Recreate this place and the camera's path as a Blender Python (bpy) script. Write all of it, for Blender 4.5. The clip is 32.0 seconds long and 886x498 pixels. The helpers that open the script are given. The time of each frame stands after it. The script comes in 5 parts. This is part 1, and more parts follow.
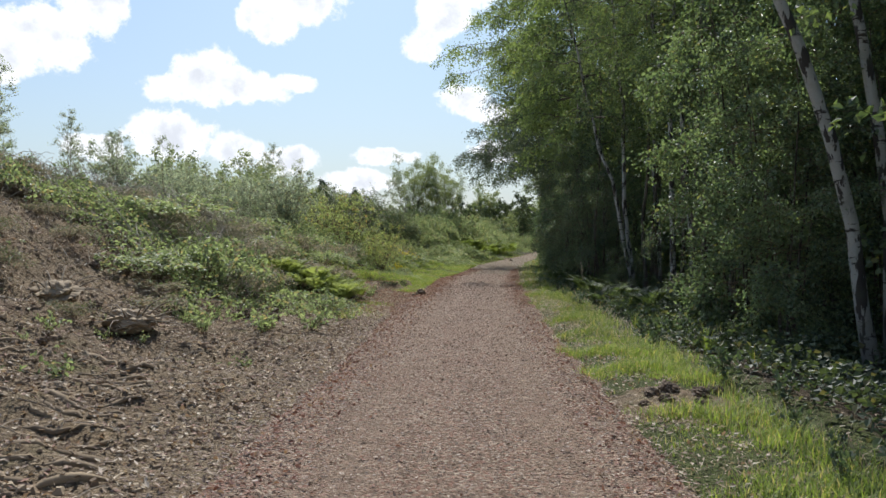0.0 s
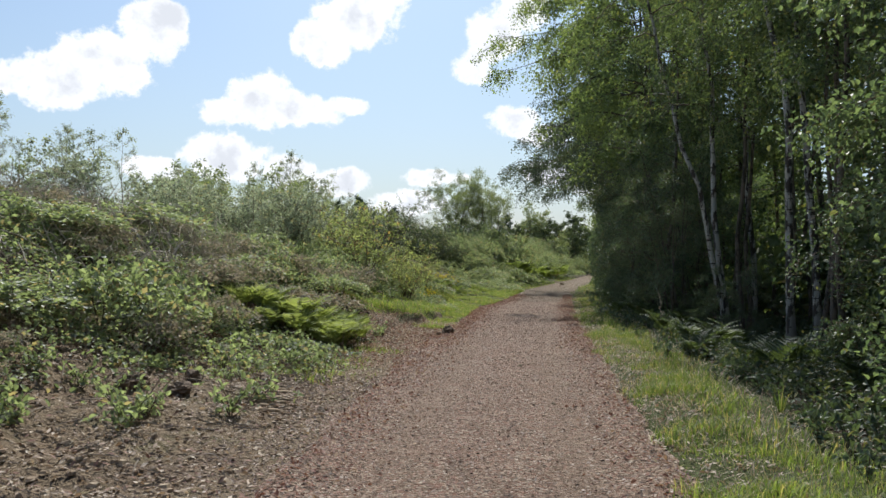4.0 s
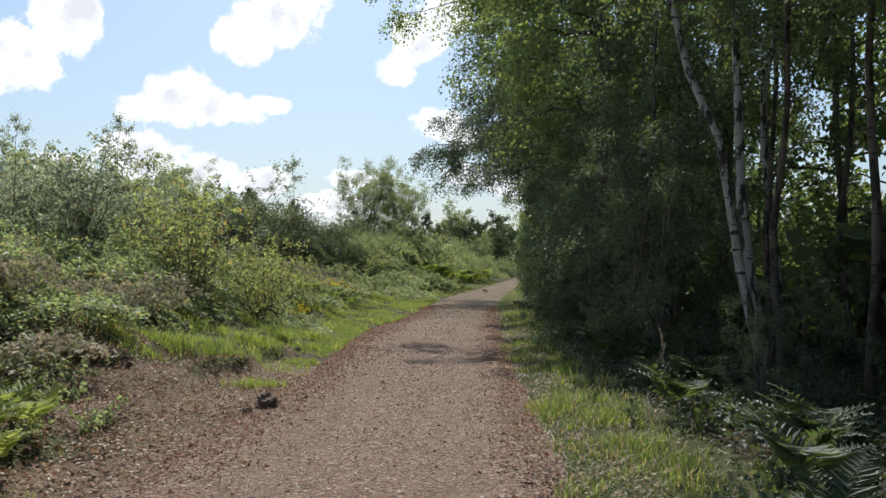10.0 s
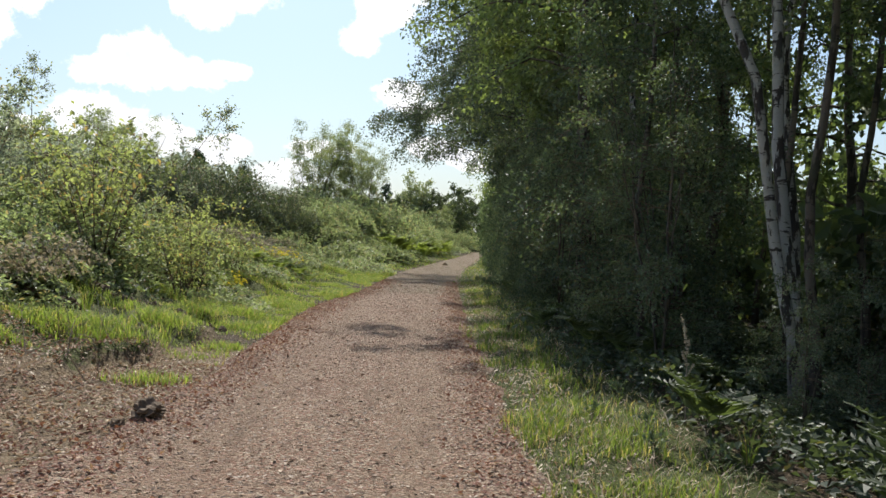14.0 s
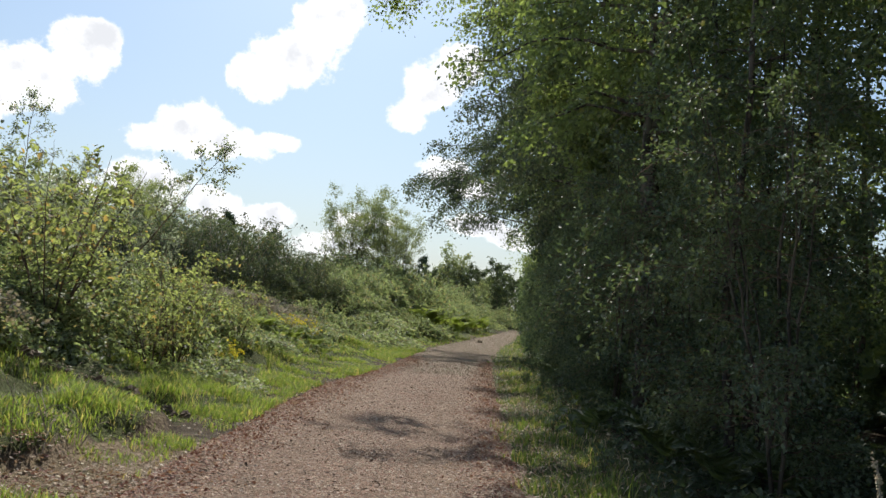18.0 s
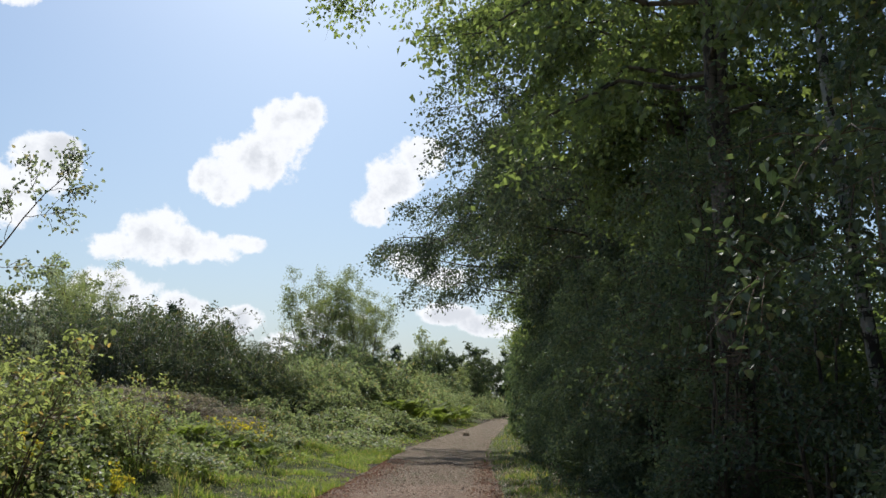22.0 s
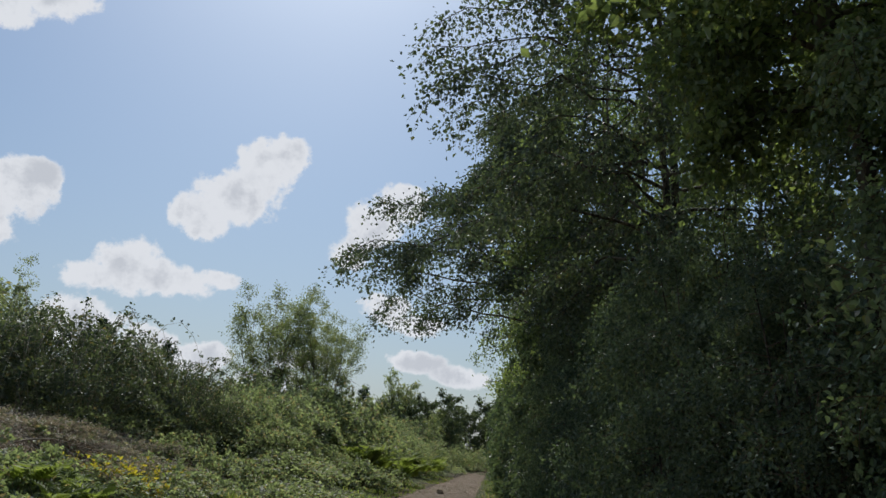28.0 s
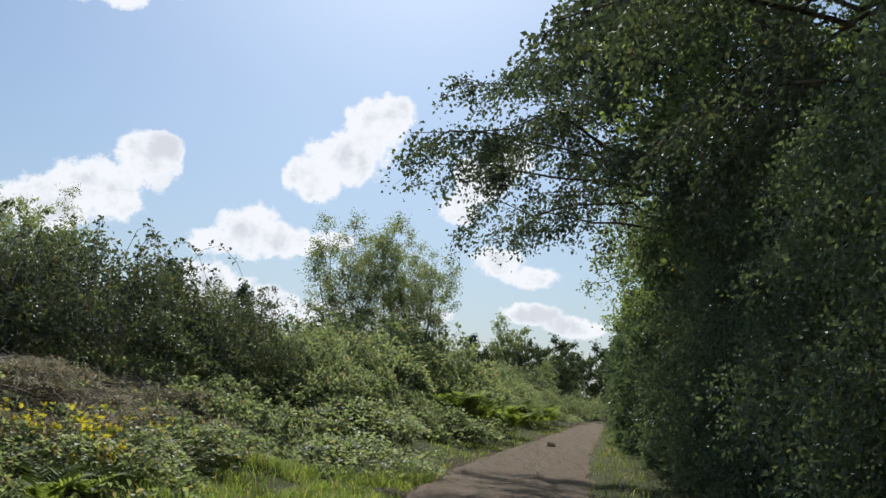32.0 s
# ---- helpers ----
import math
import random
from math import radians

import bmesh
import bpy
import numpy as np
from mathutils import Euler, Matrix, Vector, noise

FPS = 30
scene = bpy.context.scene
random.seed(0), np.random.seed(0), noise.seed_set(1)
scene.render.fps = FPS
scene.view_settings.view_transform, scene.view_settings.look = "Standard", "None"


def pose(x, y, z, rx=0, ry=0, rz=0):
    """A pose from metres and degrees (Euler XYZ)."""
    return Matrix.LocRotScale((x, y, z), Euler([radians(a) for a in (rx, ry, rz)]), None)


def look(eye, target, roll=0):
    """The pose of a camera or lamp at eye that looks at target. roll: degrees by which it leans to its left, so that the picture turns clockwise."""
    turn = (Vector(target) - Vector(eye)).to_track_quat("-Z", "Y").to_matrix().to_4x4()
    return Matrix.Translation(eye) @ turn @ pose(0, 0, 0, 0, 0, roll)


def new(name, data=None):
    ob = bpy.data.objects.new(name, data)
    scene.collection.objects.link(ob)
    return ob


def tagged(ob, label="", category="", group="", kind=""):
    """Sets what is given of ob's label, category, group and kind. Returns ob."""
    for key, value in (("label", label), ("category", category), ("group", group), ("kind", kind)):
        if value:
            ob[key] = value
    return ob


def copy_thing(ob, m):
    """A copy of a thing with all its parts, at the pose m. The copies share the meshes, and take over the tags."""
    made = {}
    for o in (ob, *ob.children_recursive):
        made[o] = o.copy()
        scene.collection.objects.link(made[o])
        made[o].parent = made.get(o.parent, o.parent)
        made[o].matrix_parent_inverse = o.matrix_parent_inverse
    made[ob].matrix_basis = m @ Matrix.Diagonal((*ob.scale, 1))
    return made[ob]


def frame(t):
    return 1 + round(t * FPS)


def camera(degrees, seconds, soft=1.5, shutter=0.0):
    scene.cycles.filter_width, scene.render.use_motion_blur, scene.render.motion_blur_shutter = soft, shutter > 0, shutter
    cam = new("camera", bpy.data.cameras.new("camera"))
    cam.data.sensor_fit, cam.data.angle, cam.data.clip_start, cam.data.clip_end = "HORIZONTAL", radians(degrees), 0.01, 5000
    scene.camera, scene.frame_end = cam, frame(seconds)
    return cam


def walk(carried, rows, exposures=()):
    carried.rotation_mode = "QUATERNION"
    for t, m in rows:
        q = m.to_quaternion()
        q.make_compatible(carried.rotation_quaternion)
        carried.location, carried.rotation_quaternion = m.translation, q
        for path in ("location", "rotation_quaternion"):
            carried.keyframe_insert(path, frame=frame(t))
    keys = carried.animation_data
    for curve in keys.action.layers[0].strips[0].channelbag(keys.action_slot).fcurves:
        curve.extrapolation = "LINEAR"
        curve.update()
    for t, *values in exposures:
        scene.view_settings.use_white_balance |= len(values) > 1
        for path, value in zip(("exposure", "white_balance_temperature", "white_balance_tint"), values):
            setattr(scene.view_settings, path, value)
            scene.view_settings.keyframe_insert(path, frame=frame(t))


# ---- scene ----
cam = camera(56.8, 32.0)
METRES, EYE, TILT, LEAN, TURN = 36.6, 1.5, 0.0, 0.0, 0.0
ROWS = [
    (0.0, 0.0, 0.0, 0.0, 0.01, -0.82, -0.51),
    (0.5, 0.0, 0.0188, -0.0012, 1.78, -0.73, -1.85),
    (1.0, 0.0008, 0.0375, -0.0012, 0.39, -0.66, -1.23),
    (1.5, 0.0022, 0.0561, -0.0003, 0.54, -0.43, -1.39),
    (2.0, 0.0025, 0.0752, 0.0, 1.05, 0.07, -1.81),
    (2.5, 0.005, 0.0937, -0.0007, 1.71, 0.57, -1.6),
    (4.5, 0.0116, 0.1663, 0.0002, 3.62, 0.63, -0.78),
    (5.0, 0.0154, 0.1859, -0.0005, 2.84, 0.58, -0.0),
    (5.5, 0.017, 0.2051, -0.0006, 2.16, 0.42, -1.63),
    (6.0, 0.0182, 0.2244, -0.0011, 0.54, 0.5, -0.47),
    (6.5, 0.0197, 0.2443, -0.0003, 1.87, 0.45, -1.87),
    (7.0, 0.0197, 0.263, 0.0007, 2.47, 0.42, -1.44),
    (7.5, 0.0218, 0.2829, 0.001, 4.39, 0.5, -0.84),
    (8.0, 0.022, 0.3011, 0.0008, 6.88, 0.38, -2.29),
    (8.5, 0.0231, 0.3191, 0.0004, 7.18, 0.4, -1.81),
    (9.0, 0.0252, 0.3394, 0.0003, 5.3, 0.51, -2.7),
    (9.5, 0.0263, 0.3584, 0.0014, -1.27, 0.81, -2.87),
    (10.0, 0.029, 0.3786, 0.0018, -1.86, 0.81, -0.9),
    (10.5, 0.0298, 0.3984, 0.0012, -2.48, 0.85, -1.55),
    (11.0, 0.031, 0.4181, 0.0004, -3.24, 0.96, -0.44),
    (11.5, 0.0319, 0.4344, -0.0003, -2.96, 1.05, -0.62),
    (12.0, 0.0322, 0.4446, -0.0001, -3.92, 1.29, -0.78),
    (12.5, 0.0329, 0.447, -0.0003, -3.95, 1.33, -1.02),
    (13.0, 0.0328, 0.4473, -0.0006, -4.08, 0.24, -2.23),
    (13.5, 0.0327, 0.4475, -0.0009, -4.67, -0.94, -2.41),
    (14.0, 0.0326, 0.4477, -0.0009, -4.7, -0.96, -2.38),
    (14.5, 0.0324, 0.448, -0.0012, -3.91, -0.98, -2.51),
    (16.5, 0.037, 0.4838, -0.0031, -2.95, 0.62, -3.85),
    (17.0, 0.0385, 0.4969, -0.0023, -0.6, 1.79, -4.44),
    (17.5, 0.0395, 0.5115, -0.0023, 0.05, 1.9, -5.91),
    (18.0, 0.0418, 0.5273, -0.0027, -2.08, 4.16, -4.81),
    (18.5, 0.0425, 0.5444, -0.0024, -1.43, 4.9, -4.48),
    (19.0, 0.0401, 0.5628, -0.002, -1.28, 6.1, -3.73),
    (19.5, 0.0404, 0.5809, -0.0033, -0.4, 8.03, -1.26),
    (20.0, 0.0407, 0.5979, -0.0045, -0.16, 8.04, -2.46),
    (20.5, 0.0405, 0.6156, -0.0043, -3.75, 8.31, -1.11),
    (21.0, 0.0416, 0.6335, -0.0036, -2.15, 10.0, -0.71),
    (21.5, 0.0416, 0.6508, -0.005, -2.58, 10.53, -1.92),
    (22.0, 0.0429, 0.6688, -0.0057, -3.76, 10.54, -0.95),
    (22.5, 0.0424, 0.6879, -0.0067, -0.16, 10.27, -2.71),
    (23.0, 0.0424, 0.7075, -0.0059, -0.68, 10.68, -2.52),
    (23.5, 0.0424, 0.7212, -0.0069, -0.29, 10.92, -0.85),
    (24.0, 0.0406, 0.7313, -0.0068, -0.35, 10.56, -0.2),
    (24.5, 0.0398, 0.7386, -0.0071, 0.82, 9.35, 2.58),
    (25.0, 0.0414, 0.7443, -0.0072, 3.52, 8.41, 5.33),
    (25.5, 0.0412, 0.7538, -0.0068, 0.34, 8.31, 4.79),
    (27.5, 0.0481, 0.8244, -0.0063, -2.33, 12.24, -2.2),
    (28.0, 0.0484, 0.8425, -0.0071, -6.05, 14.03, -3.97),
    (28.5, 0.0508, 0.861, -0.0087, -8.35, 14.25, -2.65),
    (29.0, 0.0519, 0.8795, -0.0098, -1.57, 13.75, -4.02),
    (29.5, 0.0542, 0.8978, -0.0093, -1.23, 11.88, -3.14),
    (30.0, 0.0586, 0.9173, -0.0089, 0.53, 11.76, -3.8),
    (30.5, 0.0612, 0.9356, -0.0086, 0.57, 10.99, -4.43),
    (31.0, 0.0669, 0.9546, -0.009, 1.5, 10.85, -3.82),
    (31.5, 0.07, 0.9732, -0.0098, 3.91, 10.51, -5.07),
    (32.0, 0.0724, 0.993, -0.0102, 2.03, 10.27, -3.0),
]
walk(cam, [(t, pose(0, 0, EYE, TILT, LEAN, TURN) @ pose(METRES * x, METRES * y, METRES * z, 90 + pitch, roll, yaw)) for t, x, y, z, yaw, pitch, roll in ROWS],
     exposures=[(0, 0.25, 6150, 10), (1, 0.27, 6100, 10), (2, 0.12, 6050, 10), (5, 0.3, 6250, 10), (6, 0.34, 6200, 10), (7, 0.08, 6100, 10), (8, -0.2, 5850, 10), (9, 0.08, 6020, 10), (10, 0.27, 6250, 10), (12, 0.45, 6450, 10), (14, 0.5, 6450, 10), (17, 0.22, 6450, 10), (18, 0.3, 6450, 10), (19, 0.2, 6417, 10), (22, 0.08, 6262, 10), (24, -0.25, 6088, 10), (25, -0.22, 6000, 10), (28, -0.35, 6150, 10), (30, -0.15, 6175, 10), (32, 0.0, 6200, 10)])

# ---------------------------------------------------------------- world and sun
SUN_AZ, SUN_EL = -5.0, 47.0          # degrees right of straight ahead (+y), and above the horizon

sun_data = bpy.data.lights.new("sun", "SUN")
sun_data.energy, sun_data.angle, sun_data.color = 5.0, radians(0.55), (1.0, 0.95, 0.86)
sun = new("sun", sun_data)
sun.matrix_world = look((math.sin(radians(SUN_AZ)) * 60, math.cos(radians(SUN_AZ)) * 60, math.tan(radians(SUN_EL)) * 60), (0, 0, 0))


class Nodes:
    """Short-hand to write node trees."""

    def __init__(self, tree):
        self.tree = tree
        tree.nodes.clear()

    def add(self, kind, inputs=None):
        n = self.tree.nodes.new(kind)
        for k, v in (inputs or {}).items():
            self.put(n.inputs[k], v)
        return n

    def put(self, socket, v):
        if isinstance(v, bpy.types.NodeSocket):
            self.tree.links.new(v, socket)
        else:
            socket.default_value = v

    def math(self, op, a, b=0.0, c=0.0, clamp=False):
        n = self.add("ShaderNodeMath")
        n.operation, n.use_clamp = op, clamp
        for i, v in enumerate((a, b, c)):
            self.put(n.inputs[i], v)
        return n.outputs[0]

    def mix(self, fac, a, b, blend="MIX"):
        n = self.add("ShaderNodeMix")
        n.data_type, n.blend_type = "RGBA", blend
        self.put(n.inputs[0], fac)
        for i, v in ((6, a), (7, b)):
            self.put(n.inputs[i], (*v, 1.0) if isinstance(v, tuple) and len(v) == 3 else v)
        return n.outputs[2]

    def noise(self, vec, scale, detail=4.0, rough=0.55, dist=0.0):
        n = self.add("ShaderNodeTexNoise", {"Scale": scale, "Detail": detail, "Roughness": rough, "Distortion": dist})
        if vec is not None:
            self.put(n.inputs["Vector"], vec)
        return n.outputs["Fac"]

    def mask(self, name):
        n = self.add("ShaderNodeAttribute")
        n.attribute_name = name
        return n.outputs["Fac"]

    def ramp(self, fac, lo, hi, to_lo=0.0, to_hi=1.0):
        n = self.add("ShaderNodeMapRange", {"From Min": lo, "From Max": hi, "To Min": to_lo, "To Max": to_hi})
        n.interpolation_type = "SMOOTHSTEP"
        self.put(n.inputs["Value"], fac)
        return n.outputs["Result"]


# each cloud: puffs of (azimuth, elevation, half width, half height), degrees, azimuth to the right of +y
CLOUDS = [
    [(-9.4, 16.2, 2.6, 2.2), (-7.4, 18.0, 2.4, 2.2), (-11.4, 14.6, 2.2, 1.9), (-6.2, 19.2, 1.7, 1.6)],
    [(-25.3, 12.2, 3.2, 2.2), (-22.7, 14.2, 2.2, 2.0), (-28.3, 10.8, 3.2, 1.8), (-21.6, 15.2, 1.4, 1.2)],
    [(-15.2, 10.4, 2.6, 1.9), (-12.6, 10.0, 3.0, 1.1), (-18.2, 9.6, 1.9, 1.0), (-9.8, 10.4, 1.5, 0.7)],
    [(0.6, 15.2, 2.2, 1.8), (-1.0, 13.4, 1.7, 1.3), (2.4, 16.8, 1.9, 1.5)],
    [(2.0, 9.4, 2.4, 1.1), (4.2, 8.6, 2.0, 0.9), (4.5, 6.0, 2.0, 0.8), (7.6, 5.2, 2.4, 0.8), (-3.5, 5.6, 2.2, 0.7)],
    [(-18.0, 6.6, 3.0, 1.7), (-13.5, 5.8, 2.0, 1.2), (-10.0, 5.2, 2.4, 1.1), (-22.5, 5.6, 2.0, 0.9), (-5.5, 3.8, 3.0, 0.9)],
    [(-27.0, 25.0, 3.0, 1.4), (-23.0, 26.4, 2.6, 1.5)],
]

world = bpy.data.worlds.new("world")
scene.world = world
world.use_nodes = True
w = Nodes(world.node_tree)
sky = w.add("ShaderNodeTexSky")
sky.sky_type, sky.sun_disc = "NISHITA", False
sky.sun_elevation, sky.sun_rotation = radians(SUN_EL), radians(SUN_AZ)
sky.air_density, sky.dust_density, sky.ozone_density = 1.3, 1.6, 1.6
ray = w.add("ShaderNodeTexCoord").outputs["Generated"]
xyz = w.add("ShaderNodeSeparateXYZ", {"Vector": ray})
az = w.math("MULTIPLY", w.math("ARCTAN2", xyz.outputs[0], xyz.outputs[1]), 57.2958)
el = w.math("MULTIPLY", w.math("ARCSINE", xyz.outputs[2]), 57.2958)
billow = w.noise(ray, 22.0, 9.0, 0.62)
wisp = w.noise(ray, 60.0, 6.0, 0.65)
rag = w.math("ADD", w.math("MULTIPLY", w.math("SUBTRACT", billow, 0.5), 3.6), w.math("MULTIPLY", w.math("SUBTRACT", wisp, 0.5), 1.2))
field = None
for puffs in CLOUDS:
    for a, e, hw, hh in puffs:
        u = w.math("MULTIPLY", w.math("SUBTRACT", az, a - 0.6), 1 / hw)
        v = w.math("MULTIPLY", w.math("SUBTRACT", el, e), 1 / hh)
        d = w.math("SUBTRACT", 1.0, w.math("ADD", w.math("MULTIPLY", u, u), w.math("MULTIPLY", v, v)))
        field = d if field is None else w.math("SMOOTH_MAX", field, d, 0.5)
# the rest of the sky carries the same scattered cumulus
far_noise = w.noise(ray, 3.1, 6.0, 0.55)
beyond = w.math("MAXIMUM", w.ramp(w.math("ABSOLUTE", az), 34, 44), w.ramp(el, 33, 42))
field = w.math("MAXIMUM", field, w.math("SUBTRACT", w.math("MULTIPLY", w.math("MULTIPLY", beyond, w.ramp(far_noise, 0.5, 0.72)), 2.2), 1.0))
body = w.math("ADD", field, rag)
cover = w.ramp(body, -0.2, 0.42)
thick = w.ramp(w.math("ADD", w.math("MULTIPLY", body, 0.6), w.math("MULTIPLY", w.math("SUBTRACT", w.noise(ray, 15.0, 5.0, 0.55), 0.5), 2.4)), 0.3, 1.1)
cloud_tint = w.mix(thick, (10.2, 10.2, 10.3), (7.6, 7.75, 8.1))
haze = w.ramp(el, -2.0, 24.0, 0.42, 0.06)
blue = w.mix(1.0, sky.outputs[0], (0.74, 0.86, 0.98), "MULTIPLY")
veiled = w.mix(haze, blue, (5.9, 6.8, 8.3))
whole = w.mix(cover, veiled, cloud_tint)
back = w.add("ShaderNodeBackground", {"Color": whole, "Strength": 0.092})
w.tree.links.new(back.outputs[0], w.add("ShaderNodeOutputWorld").inputs[0])


# ---------------------------------------------------------------- materials
def material(name):
    m = bpy.data.materials.new(name)
    m.use_nodes = True
    return m, Nodes(m.node_tree)


def bump(n, height, strength, distance):
    return n.add("ShaderNodeBump", {"Height": height, "Strength": strength, "Distance": distance}).outputs["Normal"]


def finish(n, colour, rough, normal=None, metal=0.0, spec=0.5):
    b = n.add("ShaderNodeBsdfPrincipled", {"Base Color": colour, "Roughness": rough, "Metallic": metal, "Specular IOR Level": spec})
    if normal is not None:
        n.put(b.inputs["Normal"], normal)
    n.tree.links.new(b.outputs[0], n.add("ShaderNodeOutputMaterial").inputs[0])


def leaf_material(name, dark, light, odd, odd_share=0.06, through_tint=None, gloss=0.35, rough=0.6, clear=0.45):
    """Foliage: a thin sheet that reflects, lets light through and has a waxy gloss, leaf by leaf of slightly different green."""
    m, n = material(name)
    dark, light, odd = (tuple(min(c * 1.7, 0.8) for c in tone) for tone in (dark, light, odd))
    island = n.add("ShaderNodeNewGeometry").outputs["Random Per Island"]
    thing = n.add("ShaderNodeObjectInfo").outputs["Random"]
    place = n.add("ShaderNodeTexCoord").outputs["Object"]
    patch = n.noise(place, 1.3, 3.0)
    tone = n.math("ADD", n.math("MULTIPLY", island, 0.55), n.math("ADD", n.math("MULTIPLY", patch, 0.55), n.math("MULTIPLY", thing, 0.2)))
    colour = n.mix(n.ramp(tone, 0.25, 1.0), dark, light)
    turn = n.math("FRACT", n.math("MULTIPLY", island, 37.7))
    colour = n.mix(n.math("LESS_THAN", turn, odd_share), colour, odd)
    spots = n.noise(place, 60.0, 2.0)
    colour = n.mix(n.math("MULTIPLY", n.ramp(spots, 0.55, 0.8), 0.25), colour, dark)
    thin = n.mix(1.0, colour, through_tint or (1.35, 1.4, 0.65), "MULTIPLY")
    diff = n.add("ShaderNodeBsdfDiffuse", {"Color": colour, "Roughness": 0.5})
    trans = n.add("ShaderNodeBsdfTranslucent", {"Color": thin})
    glos = n.add("ShaderNodeBsdfGlossy", {"Color": (1, 1, 1, 1), "Roughness": rough})
    a = n.add("ShaderNodeMixShader", {0: clear, 1: diff.outputs[0], 2: trans.outputs[0]})
    edge = n.math("POWER", n.add("ShaderNodeLayerWeight", {"Blend": 0.5}).outputs["Facing"], 3.0)
    b = n.add("ShaderNodeMixShader", {0: n.math("MULTIPLY", n.math("ADD", n.math("MULTIPLY", edge, 0.4), 0.06), gloss), 1: a.outputs[0], 2: glos.outputs[0]})
    n.tree.links.new(b.outputs[0], n.add("ShaderNodeOutputMaterial").inputs[0])
    return m


M_BIRCH = leaf_material("birch_leaf", (0.044, 0.064, 0.037), (0.125, 0.15, 0.074), (0.15, 0.14, 0.055), 0.04, clear=0.36, gloss=0.4, rough=0.6, through_tint=(1.3, 1.42, 0.65))
# oak leaf in its sunlit tint, lighter and more see-through
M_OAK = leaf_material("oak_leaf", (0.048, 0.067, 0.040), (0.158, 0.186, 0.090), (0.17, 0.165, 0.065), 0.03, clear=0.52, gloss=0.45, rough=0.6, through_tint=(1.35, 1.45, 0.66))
# the same leaf with backlit shade put into its colour
M_OAK_SHADED = leaf_material("shaded_oak_leaf", (0.034, 0.048, 0.035), (0.112, 0.130, 0.082), (0.13, 0.12, 0.06), 0.03, clear=0.24, gloss=0.5, rough=0.55, through_tint=(1.2, 1.35, 0.7))
# hazel leaf darkened for the shade of the wood
M_HAZEL_SHADE = leaf_material("hazel_leaf", (0.038, 0.056, 0.036), (0.110, 0.132, 0.074), (0.13, 0.12, 0.055), 0.03, clear=0.28, gloss=0.45, rough=0.6, through_tint=(1.2, 1.35, 0.7))
# lighter copy of the hazel leaf, sunlight put into its colour
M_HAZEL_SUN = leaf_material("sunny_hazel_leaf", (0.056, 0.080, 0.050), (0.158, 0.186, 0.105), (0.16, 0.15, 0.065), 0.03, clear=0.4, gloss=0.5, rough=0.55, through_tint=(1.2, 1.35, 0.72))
M_EDGE = leaf_material("edge_shrub_leaf", (0.042, 0.060, 0.038), (0.128, 0.152, 0.090), (0.14, 0.13, 0.065), 0.03, clear=0.3, gloss=0.45, rough=0.6, through_tint=(1.2, 1.35, 0.72))
M_PALE = leaf_material("pale_sallow_leaf", (0.10, 0.118, 0.082), (0.27, 0.288, 0.21), (0.24, 0.20, 0.11), 0.05, gloss=0.45, rough=0.55, clear=0.5, through_tint=(1.12, 1.18, 0.9))
M_SHRUB = leaf_material("sycamore_leaf", (0.10, 0.116, 0.05), (0.245, 0.262, 0.125), (0.27, 0.185, 0.085), 0.07, gloss=0.4, rough=0.6, clear=0.48, through_tint=(1.25, 1.32, 0.75))
M_BRAMBLE = leaf_material("bramble_leaf", (0.074, 0.092, 0.052), (0.228, 0.252, 0.150), (0.23, 0.18, 0.11), 0.10, gloss=0.45, rough=0.6, clear=0.5, through_tint=(1.22, 1.32, 0.76))
# dark blackthorn green that also carries the thickets' shaded near side
M_THORN = leaf_material("blackthorn_leaf", (0.026, 0.037, 0.025), (0.085, 0.102, 0.066), (0.12, 0.10, 0.055), 0.06, clear=0.35, gloss=0.5)
M_WILLOW = leaf_material("willow_leaf", (0.07, 0.088, 0.055), (0.185, 0.205, 0.13), (0.2, 0.18, 0.08), 0.05, gloss=0.45, rough=0.6, clear=0.48)
M_PINE = leaf_material("pine_needle", (0.014, 0.03, 0.014), (0.035, 0.06, 0.028), (0.08, 0.06, 0.03), 0.03, clear=0.15)
# floor leaves: the canopy's shade is put into this dark green
M_FLOOR_SHADE = leaf_material("shade_tinted_leaf", (0.025, 0.037, 0.022), (0.072, 0.09, 0.05), (0.10, 0.09, 0.045), 0.05, clear=0.3, gloss=0.35)
# green darkened so that the distant trees look backlit
M_FAR_BACKLIT = leaf_material("backlit_far_wood_leaf", (0.028, 0.040, 0.024), (0.075, 0.092, 0.048), (0.10, 0.10, 0.05), 0.04, clear=0.3)
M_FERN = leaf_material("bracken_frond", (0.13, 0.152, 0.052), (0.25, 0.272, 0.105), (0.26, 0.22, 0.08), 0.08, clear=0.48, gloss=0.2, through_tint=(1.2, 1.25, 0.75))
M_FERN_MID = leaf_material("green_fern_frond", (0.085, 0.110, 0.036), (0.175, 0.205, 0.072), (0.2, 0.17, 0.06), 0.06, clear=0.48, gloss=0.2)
# bracken green darkened to stand for the shade on the wood side
M_FERN_SHADED = leaf_material("shaded_fern_frond", (0.034, 0.050, 0.024), (0.075, 0.096, 0.046), (0.15, 0.125, 0.06), 0.05, gloss=0.35, rough=0.65)
# grass toned down for the trees' shade; its sunlit copy follows
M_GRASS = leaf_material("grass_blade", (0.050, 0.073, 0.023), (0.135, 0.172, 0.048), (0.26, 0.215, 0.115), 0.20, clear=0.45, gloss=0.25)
M_GRASS_SUN = leaf_material("sunny_grass_blade", (0.068, 0.095, 0.028), (0.175, 0.22, 0.062), (0.28, 0.235, 0.125), 0.16, clear=0.48, gloss=0.25)
